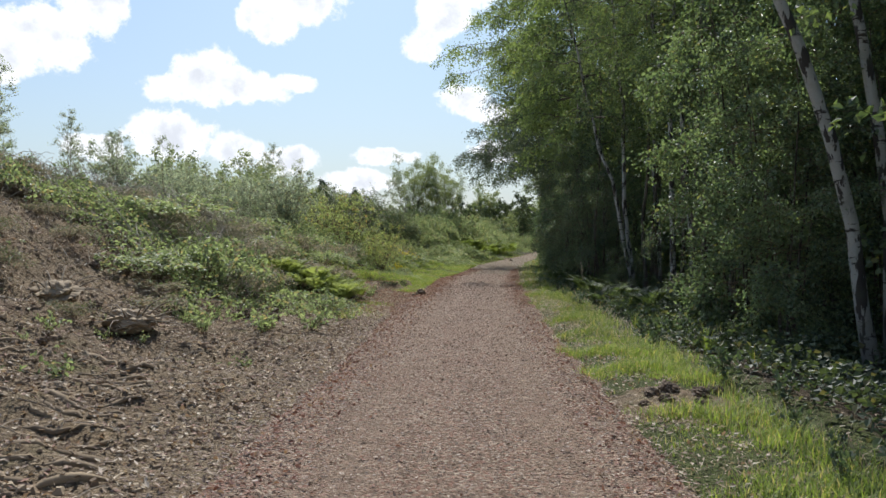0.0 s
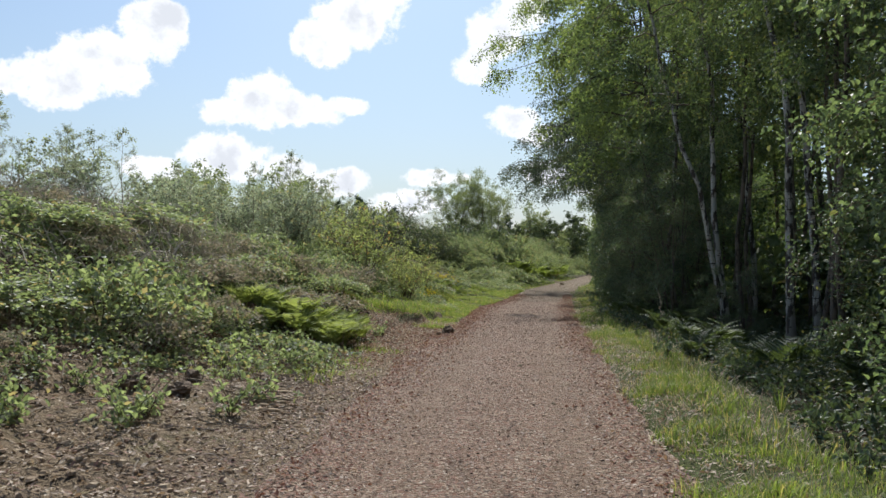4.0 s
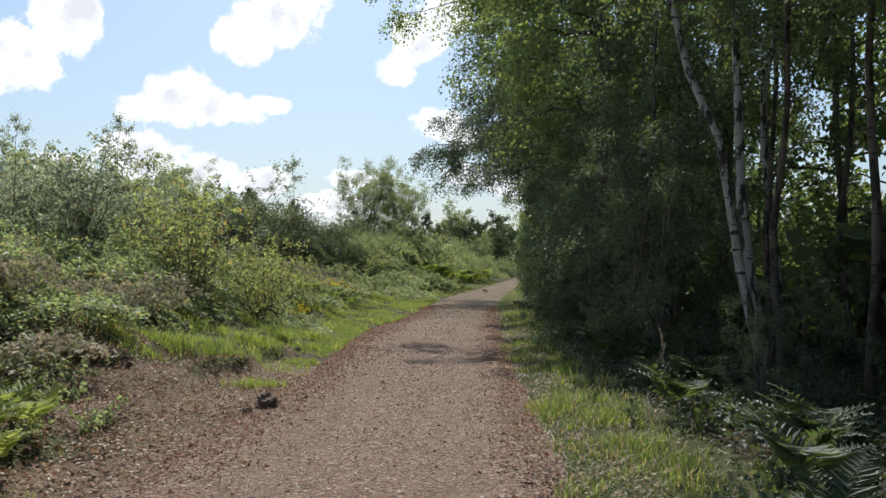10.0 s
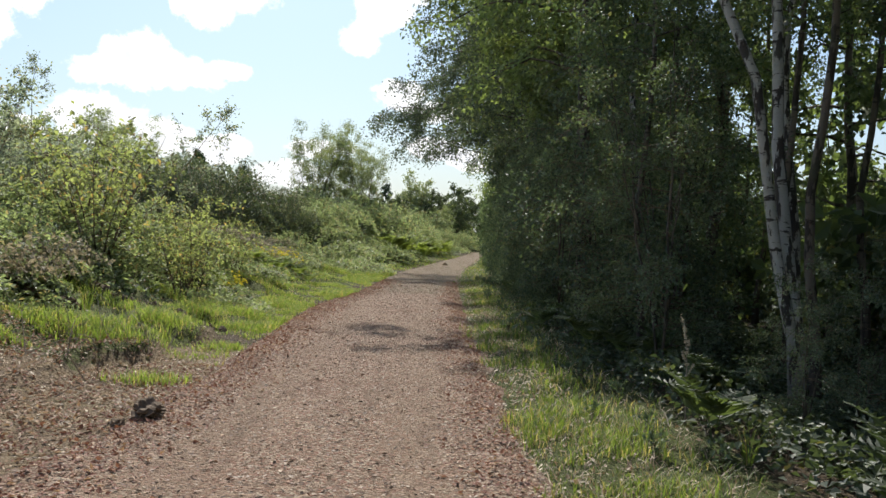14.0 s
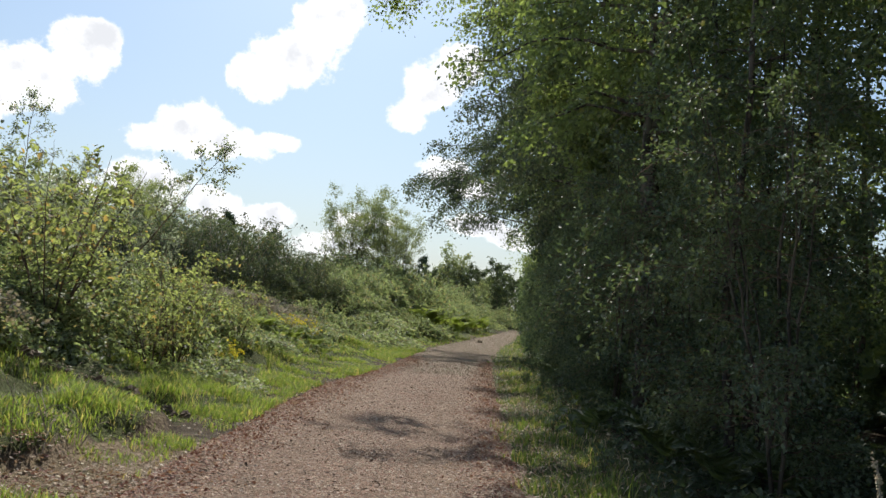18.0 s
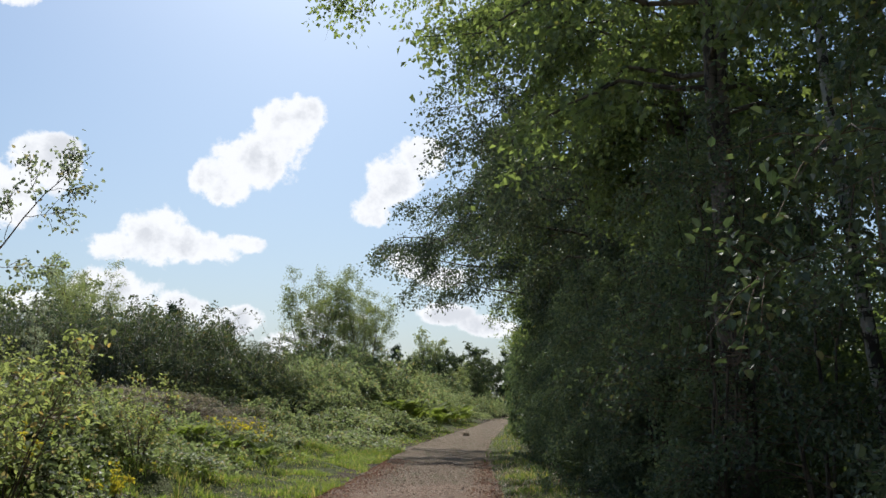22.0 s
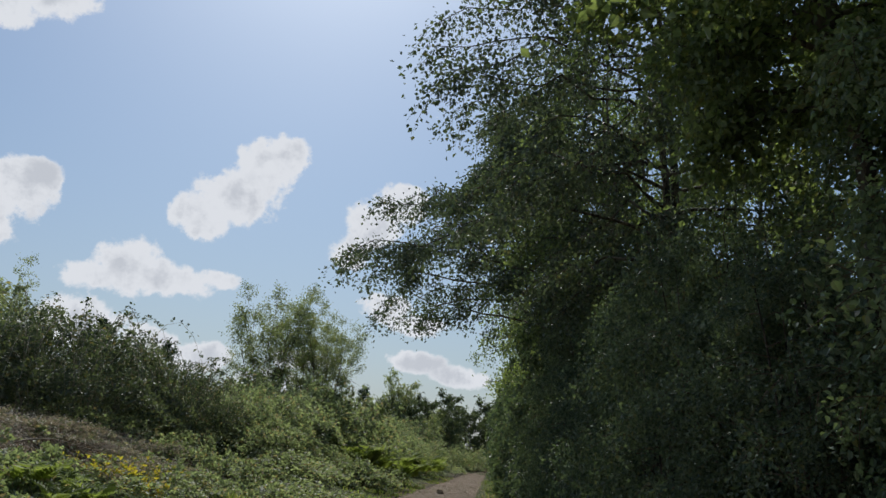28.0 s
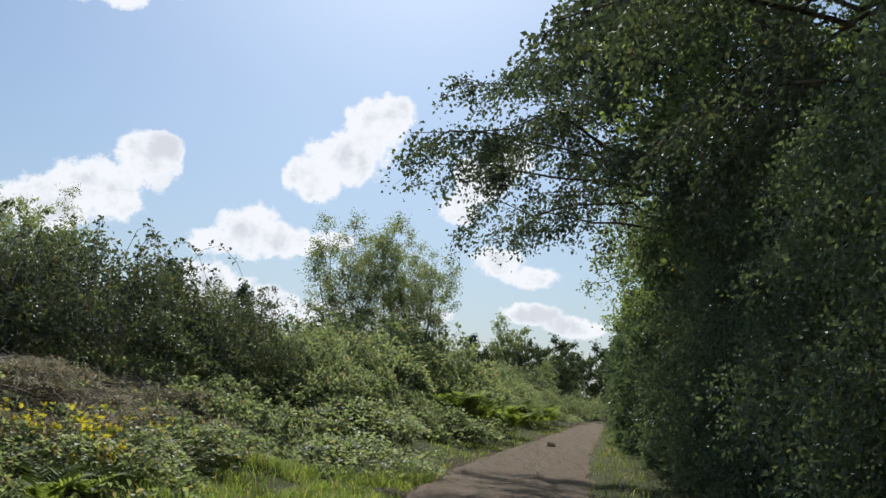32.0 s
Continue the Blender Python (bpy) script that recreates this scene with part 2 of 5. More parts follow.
M_GOLD = leaf_material("yellowing_leaf", (0.22, 0.19, 0.03), (0.36, 0.29, 0.05), (0.10, 0.13, 0.03), 0.25)
M_RED = leaf_material("red_brown_litter", (0.13, 0.062, 0.044), (0.25, 0.14, 0.10), (0.30, 0.22, 0.15), 0.25, clear=0.15, gloss=0.2, through_tint=(1.2, 1.0, 0.7))
M_DRY = leaf_material("dead_leaf", (0.125, 0.088, 0.058), (0.28, 0.21, 0.14), (0.37, 0.31, 0.22), 0.25, clear=0.2, through_tint=(1.15, 1.0, 0.8))


M_HUSK = leaf_material("withered_leaf", (0.135, 0.118, 0.084), (0.30, 0.265, 0.195), (0.13, 0.155, 0.075), 0.30, clear=0.3, through_tint=(1.1, 1.02, 0.85))


def bark_material(name, base, mark, scale, amount, ridge=0.02):
    m, n = material(name)
    at = n.add("ShaderNodeTexCoord").outputs["Object"]
    flat = n.add("ShaderNodeMapping", {"Vector": at, "Scale": (1.0, 1.0, 0.28)}).outputs[0]
    bands = n.add("ShaderNodeMapping", {"Vector": at, "Scale": (2.0, 2.0, 9.0)}).outputs[0]
    blot = n.noise(flat, scale, 5.0, 0.6)
    dash = n.noise(bands, 1.6, 4.0, 0.7)
    rough = n.noise(at, 40.0, 5.0)
    low = n.ramp(n.add("ShaderNodeSeparateXYZ", {"Vector": at}).outputs[2], 0.1, 1.6)
    hit = n.math("MAXIMUM", n.ramp(blot, 0.60 - amount, 0.64 - amount), n.ramp(dash, 0.57, 0.62))
    hit = n.math("MAXIMUM", hit, n.math("SUBTRACT", 0.75, low))
    colour = n.mix(n.math("MINIMUM", hit, 1.0), base, mark)
    colour = n.mix(n.math("MULTIPLY", n.ramp(n.noise(at, 3.0, 3.0), 0.45, 0.75), 0.3), colour, (0.10, 0.12, 0.06))
    colour = n.mix(n.math("MULTIPLY", rough, 0.2), colour, mark)
    finish(n, colour, 0.85, bump(n, n.math("ADD", rough, n.math("MULTIPLY", hit, 0.6)), 0.6, ridge))
    return m


M_BARK_BIRCH = bark_material("birch_bark", (0.44, 0.42, 0.37), (0.05, 0.04, 0.034), 8.0, 0.10)
M_BARK = bark_material("brown_bark", (0.17, 0.135, 0.10), (0.05, 0.038, 0.028), 7.0, 0.1)
M_TWIG = bark_material("twig_bark", (0.22, 0.15, 0.10), (0.06, 0.04, 0.03), 9.0, 0.05, 0.004)
M_DEADWOOD = bark_material("weathered_branch", (0.48, 0.42, 0.335), (0.16, 0.12, 0.085), 8.0, 0.0, 0.006)


def ground_material():
    """Soil under leaf litter and short grass, mixed by two masks of the sheet and by noise."""
    m, n = material("ground")
    at = n.add("ShaderNodeTexCoord").outputs["Object"]
    soil, turf = n.mask("soil"), n.mask("turf")
    big, mid, fine = n.noise(at, 0.9, 5.0), n.noise(at, 7.0, 5.0, 0.65), n.noise(at, 55.0, 4.0, 0.7)
    crumbs = n.add("ShaderNodeTexVoronoi", {"Vector": at, "Scale": 26.0})
    litter = n.mix(mid, (0.035, 0.026, 0.018), (0.12, 0.088, 0.055))
    litter = n.mix(n.ramp(fine, 0.5, 0.75), litter, (0.20, 0.15, 0.095))
    earth = n.mix(mid, (0.15, 0.105, 0.066), (0.37, 0.285, 0.182))
    earth = n.mix(n.ramp(fine, 0.52, 0.72), earth, (0.45, 0.36, 0.25))
    earth = n.mix(n.math("MULTIPLY", n.ramp(big, 0.5, 0.7), 0.5), earth, (0.16, 0.10, 0.075))
    earth = n.mix(n.math("MULTIPLY", n.ramp(n.noise(at, 14.0, 5.0, 0.7), 0.5, 0.62), 0.6), earth, (0.07, 0.05, 0.036))
    earth = n.mix(n.math("MULTIPLY", n.ramp(n.noise(at, 1.7, 5.0, 0.6), 0.55, 0.68), 0.45), earth, (0.17, 0.16, 0.07))
    grass = n.mix(mid, (0.05, 0.07, 0.02), (0.13, 0.155, 0.045))
    grass = n.mix(n.ramp(fine, 0.5, 0.7), grass, (0.17, 0.14, 0.075))
    grass = n.mix(n.ramp(n.noise(at, 30.0, 4.0, 0.7), 0.52, 0.62), grass, (0.03, 0.035, 0.014))
    wob = n.math("MULTIPLY", n.math("SUBTRACT", mid, 0.5), 1.1)
    colour = n.mix(n.ramp(n.math("ADD", soil, wob), 0.35, 0.65), litter, earth)
    colour = n.mix(n.ramp(n.math("ADD", turf, wob), 0.35, 0.65), colour, grass)
    h = n.math("ADD", n.math("MULTIPLY", fine, 0.5), n.math("ADD", mid, n.math("MULTIPLY", crumbs.outputs["Distance"], 0.6)))
    h = n.math("ADD", h, n.math("MULTIPLY", n.noise(at, 20.0, 5.0, 0.7), 1.4))
    finish(n, colour, 0.95, bump(n, h, 1.0, 0.07), spec=0.2)
    return m


def track_material():
    """Rolled reddish stone and wood-chip surface with paler wheel lines."""
    m, n = material("gravel_track")
    at = n.add("ShaderNodeTexCoord").outputs["Object"]
    lane = n.mask("lane")
    fine = n.add("ShaderNodeTexVoronoi", {"Vector": at, "Scale": 42.0, "Randomness": 1.0})
    small = n.add("ShaderNodeTexVoronoi", {"Vector": at, "Scale": 90.0})
    pick = n.add("ShaderNodeSeparateColor", {"Color": fine.outputs["Color"]})
    big, mid = n.noise(at, 0.8, 4.0), n.noise(at, 6.0, 5.0, 0.65)
    chip = n.mix(pick.outputs[0], (0.17, 0.115, 0.088), (0.47, 0.365, 0.30))
    chip = n.mix(n.math("GREATER_THAN", pick.outputs[1], 0.72), chip, (0.30, 0.17, 0.135))
    chip = n.mix(n.math("GREATER_THAN", pick.outputs[2], 0.90), chip, (0.47, 0.41, 0.35))
    dust = n.mix(mid, (0.19, 0.135, 0.105), (0.40, 0.31, 0.245))
    colour = n.mix(n.ramp(n.math("ADD", lane, n.math("SUBTRACT", big, 0.5)), 0.2, 1.1, 0.15, 0.6), chip, dust)
    colour = n.mix(n.math("MULTIPLY", n.ramp(big, 0.5, 0.72), 0.35), colour, (0.25, 0.145, 0.115))
    colour = n.mix(n.math("MULTIPLY", n.ramp(n.noise(at, 1.7, 5.0), 0.58, 0.75), 0.4), colour, (0.115, 0.085, 0.06))
    grit = n.noise(at, 28.0, 5.0, 0.7)
    colour = n.mix(n.math("MULTIPLY", n.ramp(grit, 0.52, 0.66), 0.65), colour, (0.10, 0.07, 0.052))
    colour = n.mix(n.math("MULTIPLY", n.ramp(n.noise(at, 17.0, 5.0, 0.7), 0.56, 0.72), 0.5), colour, (0.40, 0.31, 0.23))
    colour = n.mix(n.math("MULTIPLY", n.ramp(n.noise(at, 8.5, 5.0, 0.75), 0.53, 0.64), 0.55), colour, (0.125, 0.09, 0.068))
    colour = n.mix(n.math("MULTIPLY", n.ramp(n.noise(at, 4.3, 5.0, 0.72), 0.55, 0.70), 0.5), colour, (0.44, 0.345, 0.265))
    streak = n.add("ShaderNodeMapping", {"Vector": at, "Scale": (5.5, 0.5, 1.0)}).outputs[0]
    colour = n.mix(n.math("MULTIPLY", n.ramp(n.noise(streak, 1.0, 4.0, 0.6), 0.52, 0.68), 0.35), colour, (0.15, 0.105, 0.08))
    # darker, green-streaked tone that takes over between y 37 and 45
    far_tone = n.mix(mid, (0.13, 0.10, 0.075), (0.29, 0.23, 0.175))
    far_tone = n.mix(n.math("MULTIPLY", n.ramp(n.noise(streak, 1.7, 5.0, 0.7), 0.5, 0.62), 0.6), far_tone, (0.085, 0.10, 0.04))
    far_tone = n.mix(n.math("MULTIPLY", n.ramp(grit, 0.5, 0.66), 0.5), far_tone, (0.30, 0.25, 0.20))
    far_mix = n.math("ADD", n.mask("far_tone"), n.math("MULTIPLY", n.math("SUBTRACT", big, 0.5), 0.7))
    colour = n.mix(n.math("MULTIPLY", n.ramp(far_mix, 0.3, 0.8), 0.85), colour, far_tone)
    colour = n.mix(1.0, colour, (1.04, 0.985, 0.88), "MULTIPLY")
    h = n.math("ADD", n.math("MULTIPLY", fine.outputs["Distance"], -1.0), n.math("ADD", n.math("MULTIPLY", small.outputs["Distance"], -0.5), n.math("MULTIPLY", mid, 0.8)))
    h = n.math("ADD", h, n.math("MULTIPLY", grit, 1.2))
    finish(n, colour, 0.92, bump(n, h, 1.0, 0.045), spec=0.25)
    return m


def crumb_material(name, tones, rough=0.9):
    m, n = material(name)
    pick = n.add("ShaderNodeNewGeometry").outputs["Random Per Island"]
    ramp = n.add("ShaderNodeValToRGB", {"Fac": pick})
    ramp.color_ramp.interpolation = "CONSTANT"
    while len(ramp.color_ramp.elements) < len(tones):
        ramp.color_ramp.elements.new(0.5)
    for i, (e, c) in enumerate(zip(ramp.color_ramp.elements, tones)):
        e.position, e.color = i / len(tones), (*c, 1)
    at = n.add("ShaderNodeTexCoord").outputs["Object"]
    g = n.noise(at, 120.0, 3.0)
    colour = n.mix(n.math("MULTIPLY", g, 0.5), ramp.outputs[0], (0.10, 0.075, 0.06))
    finish(n, colour, rough, bump(n, g, 0.5, 0.004), spec=0.25)
    return m


M_GROUND = ground_material()
M_TRACK = track_material()
M_CHIP = crumb_material("stone_and_chip", [(0.42, 0.32, 0.26), (0.24, 0.16, 0.125), (0.60, 0.50, 0.42), (0.36, 0.21, 0.165), (0.11, 0.078, 0.06), (0.34, 0.26, 0.21), (0.16, 0.115, 0.09)])
M_SHRED = crumb_material("shredded_wood", [(0.44, 0.33, 0.255), (0.32, 0.185, 0.14), (0.64, 0.53, 0.42), (0.19, 0.13, 0.10), (0.38, 0.24, 0.185), (0.09, 0.063, 0.048), (0.27, 0.20, 0.15)])
M_SEED = crumb_material("dry_seed", [(0.60, 0.49, 0.32), (0.50, 0.39, 0.25), (0.66, 0.57, 0.40)])
M_RIDGE = crumb_material("pressed_soil", [(0.30, 0.225, 0.14), (0.24, 0.18, 0.115), (0.34, 0.26, 0.165)])
M_LEDGE = crumb_material("dark_soil", [(0.20, 0.145, 0.10), (0.15, 0.11, 0.075), (0.24, 0.175, 0.12)])
M_CLOD = crumb_material("dug_soil", [(0.33, 0.245, 0.16), (0.22, 0.16, 0.105), (0.43, 0.34, 0.23), (0.28, 0.205, 0.135)])


# ---------------------------------------------------------------- mesh tools
def quad_mesh(name, verts, quads, smooth=False):
    me = bpy.data.meshes.new(name)
    verts, quads = np.ascontiguousarray(verts, np.float32), np.ascontiguousarray(quads, np.int32)
    me.vertices.add(len(verts))
    me.vertices.foreach_set("co", verts.ravel())
    me.loops.add(quads.size)
    me.loops.foreach_set("vertex_index", quads.ravel())
    me.polygons.add(len(quads))
    me.polygons.foreach_set("loop_start", np.arange(0, quads.size, 4, dtype=np.int32))
    me.polygons.foreach_set("use_smooth", np.full(len(quads), smooth))
    me.update(calc_edges=True)
    return me


class Soup:
    """Collects vertices and quads of one part."""

    def __init__(self):
        self.v, self.q, self.count = [], [], 0

    def add(self, verts, quads):
        self.v.append(np.asarray(verts, float).reshape(-1, 3))
        self.q.append(np.asarray(quads, int).reshape(-1, 4) + self.count)
        self.count += len(self.v[-1])

    def tube(self, pts, radii, sides=6, closed=True):
        pts, radii = np.asarray(pts, float), np.asarray(radii, float)
        way = np.gradient(pts, axis=0)
        way /= np.linalg.norm(way, axis=1)[:, None] + 1e-9
        ref = np.array([1.0, 0, 0]) if abs(way[0][0]) < 0.8 else np.array([0, 1.0, 0])
        u = np.cross(way, ref)
        u /= np.linalg.norm(u, axis=1)[:, None] + 1e-9
        v = np.cross(way, u)
        a = np.arange(sides) * 2 * np.pi / sides
        ring = pts[:, None] + radii[:, None, None] * (np.cos(a)[None, :, None] * u[:, None] + np.sin(a)[None, :, None] * v[:, None])
        n = len(pts)
        i, j = np.meshgrid(np.arange(n - 1), np.arange(sides), indexing="ij")
        k = (j + 1) % sides
        self.add(ring, np.stack([i * sides + j, i * sides + k, (i + 1) * sides + k, (i + 1) * sides + j], -1))

    def leaves(self, at, way, up, length, width, fold=0.25, round_leaf=False):
        """Pointed, slightly folded leaves from their stalk ends; round ones are two curved halves along a midrib."""
        at, way, up = (np.asarray(a, float) for a in (at, way, up))
        way = way / (np.linalg.norm(way, axis=1)[:, None] + 1e-9)
        side = np.cross(way, up)
        side /= np.linalg.norm(side, axis=1)[:, None] + 1e-9
        nrm = np.cross(side, way)
        length, width = np.broadcast_to(length, len(at))[:, None], np.broadcast_to(width, len(at))[:, None]
        if round_leaf:
            low, high, tip = at + way * length * 0.28 + nrm * width * fold, at + way * length * 0.68 + nrm * width * fold * 0.7, at + way * length - nrm * length * 0.12
            v = np.stack([at, low + side * width * 0.46, high + side * width * 0.42, tip, high - side * width * 0.42, low - side * width * 0.46], 1)
            self.add(v, np.arange(len(at))[:, None, None] * 6 + np.array([[0, 1, 2, 3], [0, 3, 4, 5]])[None])
            return
        mid = at + way * length * 0.42 + nrm * width * fold
        v = np.stack([at, mid + side * width * 0.5, at + way * length, mid - side * width * 0.5], 1)
        self.add(v, np.arange(len(at) * 4).reshape(-1, 4))

    def lumps(self, at, size, rng, flat=0.6):
        """Small uneven stones: squashed, knocked-about boxes, open below."""
        at = np.asarray(at, float)
        n = len(at)
        size = np.broadcast_to(size, n)
        base = np.array([[-1, -1, -.3], [1, -1, -.3], [1, 1, -.3], [-1, 1, -.3], [-.6, -.6, 1], [.6, -.6, 1], [.6, .6, 1], [-.6, .6, 1]], float)
        v = base[None] * (1 + rng.uniform(-0.35, 0.35, (n, 8, 3)))
        v *= (size[:, None] * np.stack([rng.uniform(0.5, 1.2, n), rng.uniform(0.35, 0.9, n), rng.uniform(0.5, 1.0, n) * flat], 1))[:, None]
        a = rng.uniform(0, 2 * np.pi, n)
        c, s = np.cos(a)[:, None], np.sin(a)[:, None]
        v = np.stack([v[..., 0] * c - v[..., 1] * s, v[..., 0] * s + v[..., 1] * c, v[..., 2]], -1) + at[:, None]
        q = np.array([[0, 1, 5, 4], [1, 2, 6, 5], [2, 3, 7, 6], [3, 0, 4, 7], [4, 5, 6, 7]])
        self.add(v, (np.arange(n)[:, None, None] * 8 + q[None]))

    def mesh(self, name, smooth=False):
        return quad_mesh(name, np.concatenate(self.v), np.concatenate(self.q), smooth)


def part(name, soup, mat, parent, label="", smooth=False):
    ob = new(name, soup.mesh(name, smooth))
    ob.data.materials.append(mat)
    if parent is not None:
        ob.parent = parent
    return tagged(ob, label)


def sheet(name, xs, ys, zs, mat, smooth=True):
    """A grid over arrays of x, y and z."""
    n, k = zs.shape
    i, j = np.meshgrid(np.arange(n - 1), np.arange(k - 1), indexing="ij")
    quads = np.stack([i * k + j, i * k + j + 1, (i + 1) * k + j + 1, (i + 1) * k + j], -1).reshape(-1, 4)[:, ::-1]
    ob = new(name, quad_mesh(name, np.stack([xs, ys, zs], -1).reshape(-1, 3), quads, smooth))
    ob.data.materials.append(mat)
    return ob


def paint(ob, name, values):
    ob.data.attributes.new(name, "FLOAT", "POINT").data.foreach_set("value", np.ascontiguousarray(values.ravel(), np.float32))


# ---------------------------------------------------------------- the lie of the land
TABLE = np.random.RandomState(5).rand(256, 256)


def rough2(x, y, scale):
    """Smooth value noise between -1 and 1."""
    u, v = np.asarray(x, float) / scale + 91.3, np.asarray(y, float) / scale + 57.9
    i, j = np.floor(u).astype(int), np.floor(v).astype(int)
    f, g = u - i, v - j
    f, g = f * f * (3 - 2 * f), g * g * (3 - 2 * g)
    t = lambda a, b: TABLE[a % 256, b % 256]
    return 2 * ((t(i, j) * (1 - f) + t(i + 1, j) * f) * (1 - g) + (t(i, j + 1) * (1 - f) + t(i + 1, j + 1) * f) * g) - 1


def step(x, a, b):
    t = np.clip((np.asarray(x, float) - a) / (b - a), 0, 1)
    return t * t * (3 - 2 * t)


def left_edge(y):
    return np.interp(y, [-12, 0, 6, 10, 16, 21, 26, 33, 37, 41, 48, 55, 62, 75, 82, 112, 160],
                     [-1.7, -1.5, -1.35, -1.15, -1.05, -1.0, -0.55, -0.35, -0.05, 0.75, 1.6, 2.4, 3.7, 6.2, 7.6, 12.9, 23.0])


def right_edge(y):
    return np.interp(y, [-12, 5.5, 13, 19, 23, 29, 37.5, 44, 50, 59, 74, 81, 110, 160],
                     [1.5, 1.5, 1.75, 2.15, 2.4, 2.8, 3.5, 4.05, 4.65, 5.8, 8.3, 9.5, 14.3, 24.5])


def base_level(y):
    return np.interp(y, [-50, 8, 18, 25, 30, 36, 45, 400], [0.02, 0.0, -0.10, -0.20, -0.27, -0.35, -0.38, -0.38])


def height(x, y):
    x, y = np.asarray(x, float), np.asarray(y, float)
    l, r = left_edge(y) - x, x - right_edge(y)
    z = base_level(y)
    # the bank beside the track: a low shoulder, then a steeper rise
    top = np.interp(y, [-20, 0, 12, 22, 30, 40, 50, 60, 80, 120, 200], [2.2, 2.3, 2.4, 2.2, 1.5, 1.25, 1.6, 1.45, 1.6, 1.5, 1.0])
    foot = np.interp(y, [0, 10, 16, 24, 32, 39, 43, 53, 58], [1.6, 1.6, 1.4, 1.2, 0.9, 0.9, 1.4, 1.4, 0.8])
    z = z + top * step(l, foot, foot + np.interp(y, [0, 30, 38, 42, 53, 58, 80], [6.2, 6.0, 4.0, 7.2, 7.2, 4.2, 5.0])) + 0.10 * step(l, 0.2, 1.6)
    z = z + step(l, 0.5, 2.0) * (0.16 * rough2(x, y, 1.5) + 0.09 * rough2(x, y, 0.55)) + step(l, 6, 12) * 0.35 * rough2(x, y, 5.0)
    z = z + 0.20 * step(l + 0.75 * rough2(x, y, 1.1), 0.85, 1.15) * step(y, 23.5, 25.5) * (1 - step(y, 30, 33))
    z = z - 0.30 * np.exp(-((x + 3.2) / 0.5) ** 2 - ((y - 16.8) / 0.35) ** 2)
    # ruts and ridges that heavy tyres left across the cleared soil
    z = z + step(l, 0.3, 1.2) * (1 - step(y, 10, 13)) * (1 - step(l, 5, 7)) * (0.07 * rough2(x * 0.4, y, 0.19) + 0.04 * rough2(x, y, 0.3))
    # the verge and the wood's floor
    z = z + 0.06 * step(r, 0.0, 0.5) - 0.20 * step(r, 1.4, 3.2) + step(r, 0.3, 1.5) * (0.06 * rough2(x, y, 0.9) + 0.03 * rough2(x, y, 0.4))
    z = z + step(r, 3, 8) * 0.2 * rough2(x, y, 3.0)
    return z


def spread(a, b, near, far_a, far_b):
    """Coordinates that are dense from a to b and thin out to far_a and far_b."""
    out = lambda d: np.cumsum(near * 1.22 ** np.arange(1, 60))
    lo, hi = a - out(0), b + out(0)
    return np.concatenate([lo[lo > far_a][::-1], np.arange(a, b, near), hi[hi < far_b]])


gx, gy = np.meshgrid(spread(-8.6, 7.6, 0.12, -900, 900), spread(-2.0, 56.0, 0.14, -900, 1500), indexing="ij")
gz = height(gx, gy)
gz[(np.abs(gx) > 300) | (np.abs(gy) > 300)] = 0.3
ground = tagged(sheet("ground", gx, gy, gz, M_GROUND), "uneven soil, leaf litter and turf beside a track", "ground", kind="structure")
gl, gr = left_edge(gy) - gx, gx - right_edge(gy)
bare = step(gl, -0.5, 0.3) * (1 - step(gy + 1.5 * rough2(gx, gy, 2.5), 12, 17)) * (1 - step(gl, 7, 9))
bare = np.maximum(bare, step(gl, -0.5, 0.0) * (1 - step(gl + 0.5 * rough2(gx, gy, 0.8), 0.5, 1.3)) * (1 - step(gy, 26, 31)))
bare = np.maximum(bare, step(gl, -0.5, 0.0) * (1 - step(gl, 1.5, 3.0)) * step(gy, 20.5, 22) * (1 - step(gy, 24, 26)))
turf = np.maximum(step(gr, -0.2, 0.2) * (1 - step(gr, 1.2, 2.2)), step(gl, 0.3, 1.0) * step(gy, 15, 22) * (1 - bare))
dug = 1 - step(((gx - 2.05) / 0.75) ** 2 + ((gy - 7.2) / 0.8) ** 2 + 0.35 * rough2(gx, gy, 0.35), 0.6, 1.2)
cut = step(gy, 45, 46.5) * (1 - step(gy, 53, 55)) * step(-gx - 0.28 * (gy - 47), 1.0, 1.8) * (1 - step(-gx, 8, 9.5))
bare = np.maximum(bare, cut)
turf = turf * (1 - cut)
bare, turf = np.maximum(bare, dug), turf * (1 - dug)
paint(ground, "soil", bare)
paint(ground, "turf", turf)

ty = np.concatenate([np.arange(-6, 48, 0.13), 48 + np.cumsum(0.13 * 1.02 ** np.arange(1, 175))])
tu = np.linspace(-0.09, 1.09, 34)
tyy, tuu = np.meshgrid(ty, tu, indexing="ij")
tl, tr = left_edge(tyy), right_edge(tyy)
tx = tl + (tr - tl) * tuu


def track_top(x, y):
    """The height of the track's surface, which falls away at its edges."""
    u = (x - left_edge(y)) / (right_edge(y) - left_edge(y))
    out = np.abs(u - 0.5)
    z = base_level(y) + 0.045 - 0.88 * np.maximum(out - 0.46, 0) + (0.03 * rough2(x, y, 0.7) + 0.02 * rough2(x, y, 0.25)) * step(out, 0.3, 0.48)
    z = z + 0.012 * rough2(x, y, 0.9) + 0.008 * rough2(x, y, 0.33)
    return z - 0.022 * (np.exp(-((u - 0.27) / 0.09) ** 2) + np.exp(-((u - 0.75) / 0.09) ** 2))


tz = track_top(tx, tyy)
track = tagged(sheet("road", tx, tyy, tz, M_TRACK), "rolled track of reddish-brown gravel and wood chips", "track", kind="structure")
paint(track, "far_tone", step(tyy, 37, 45))
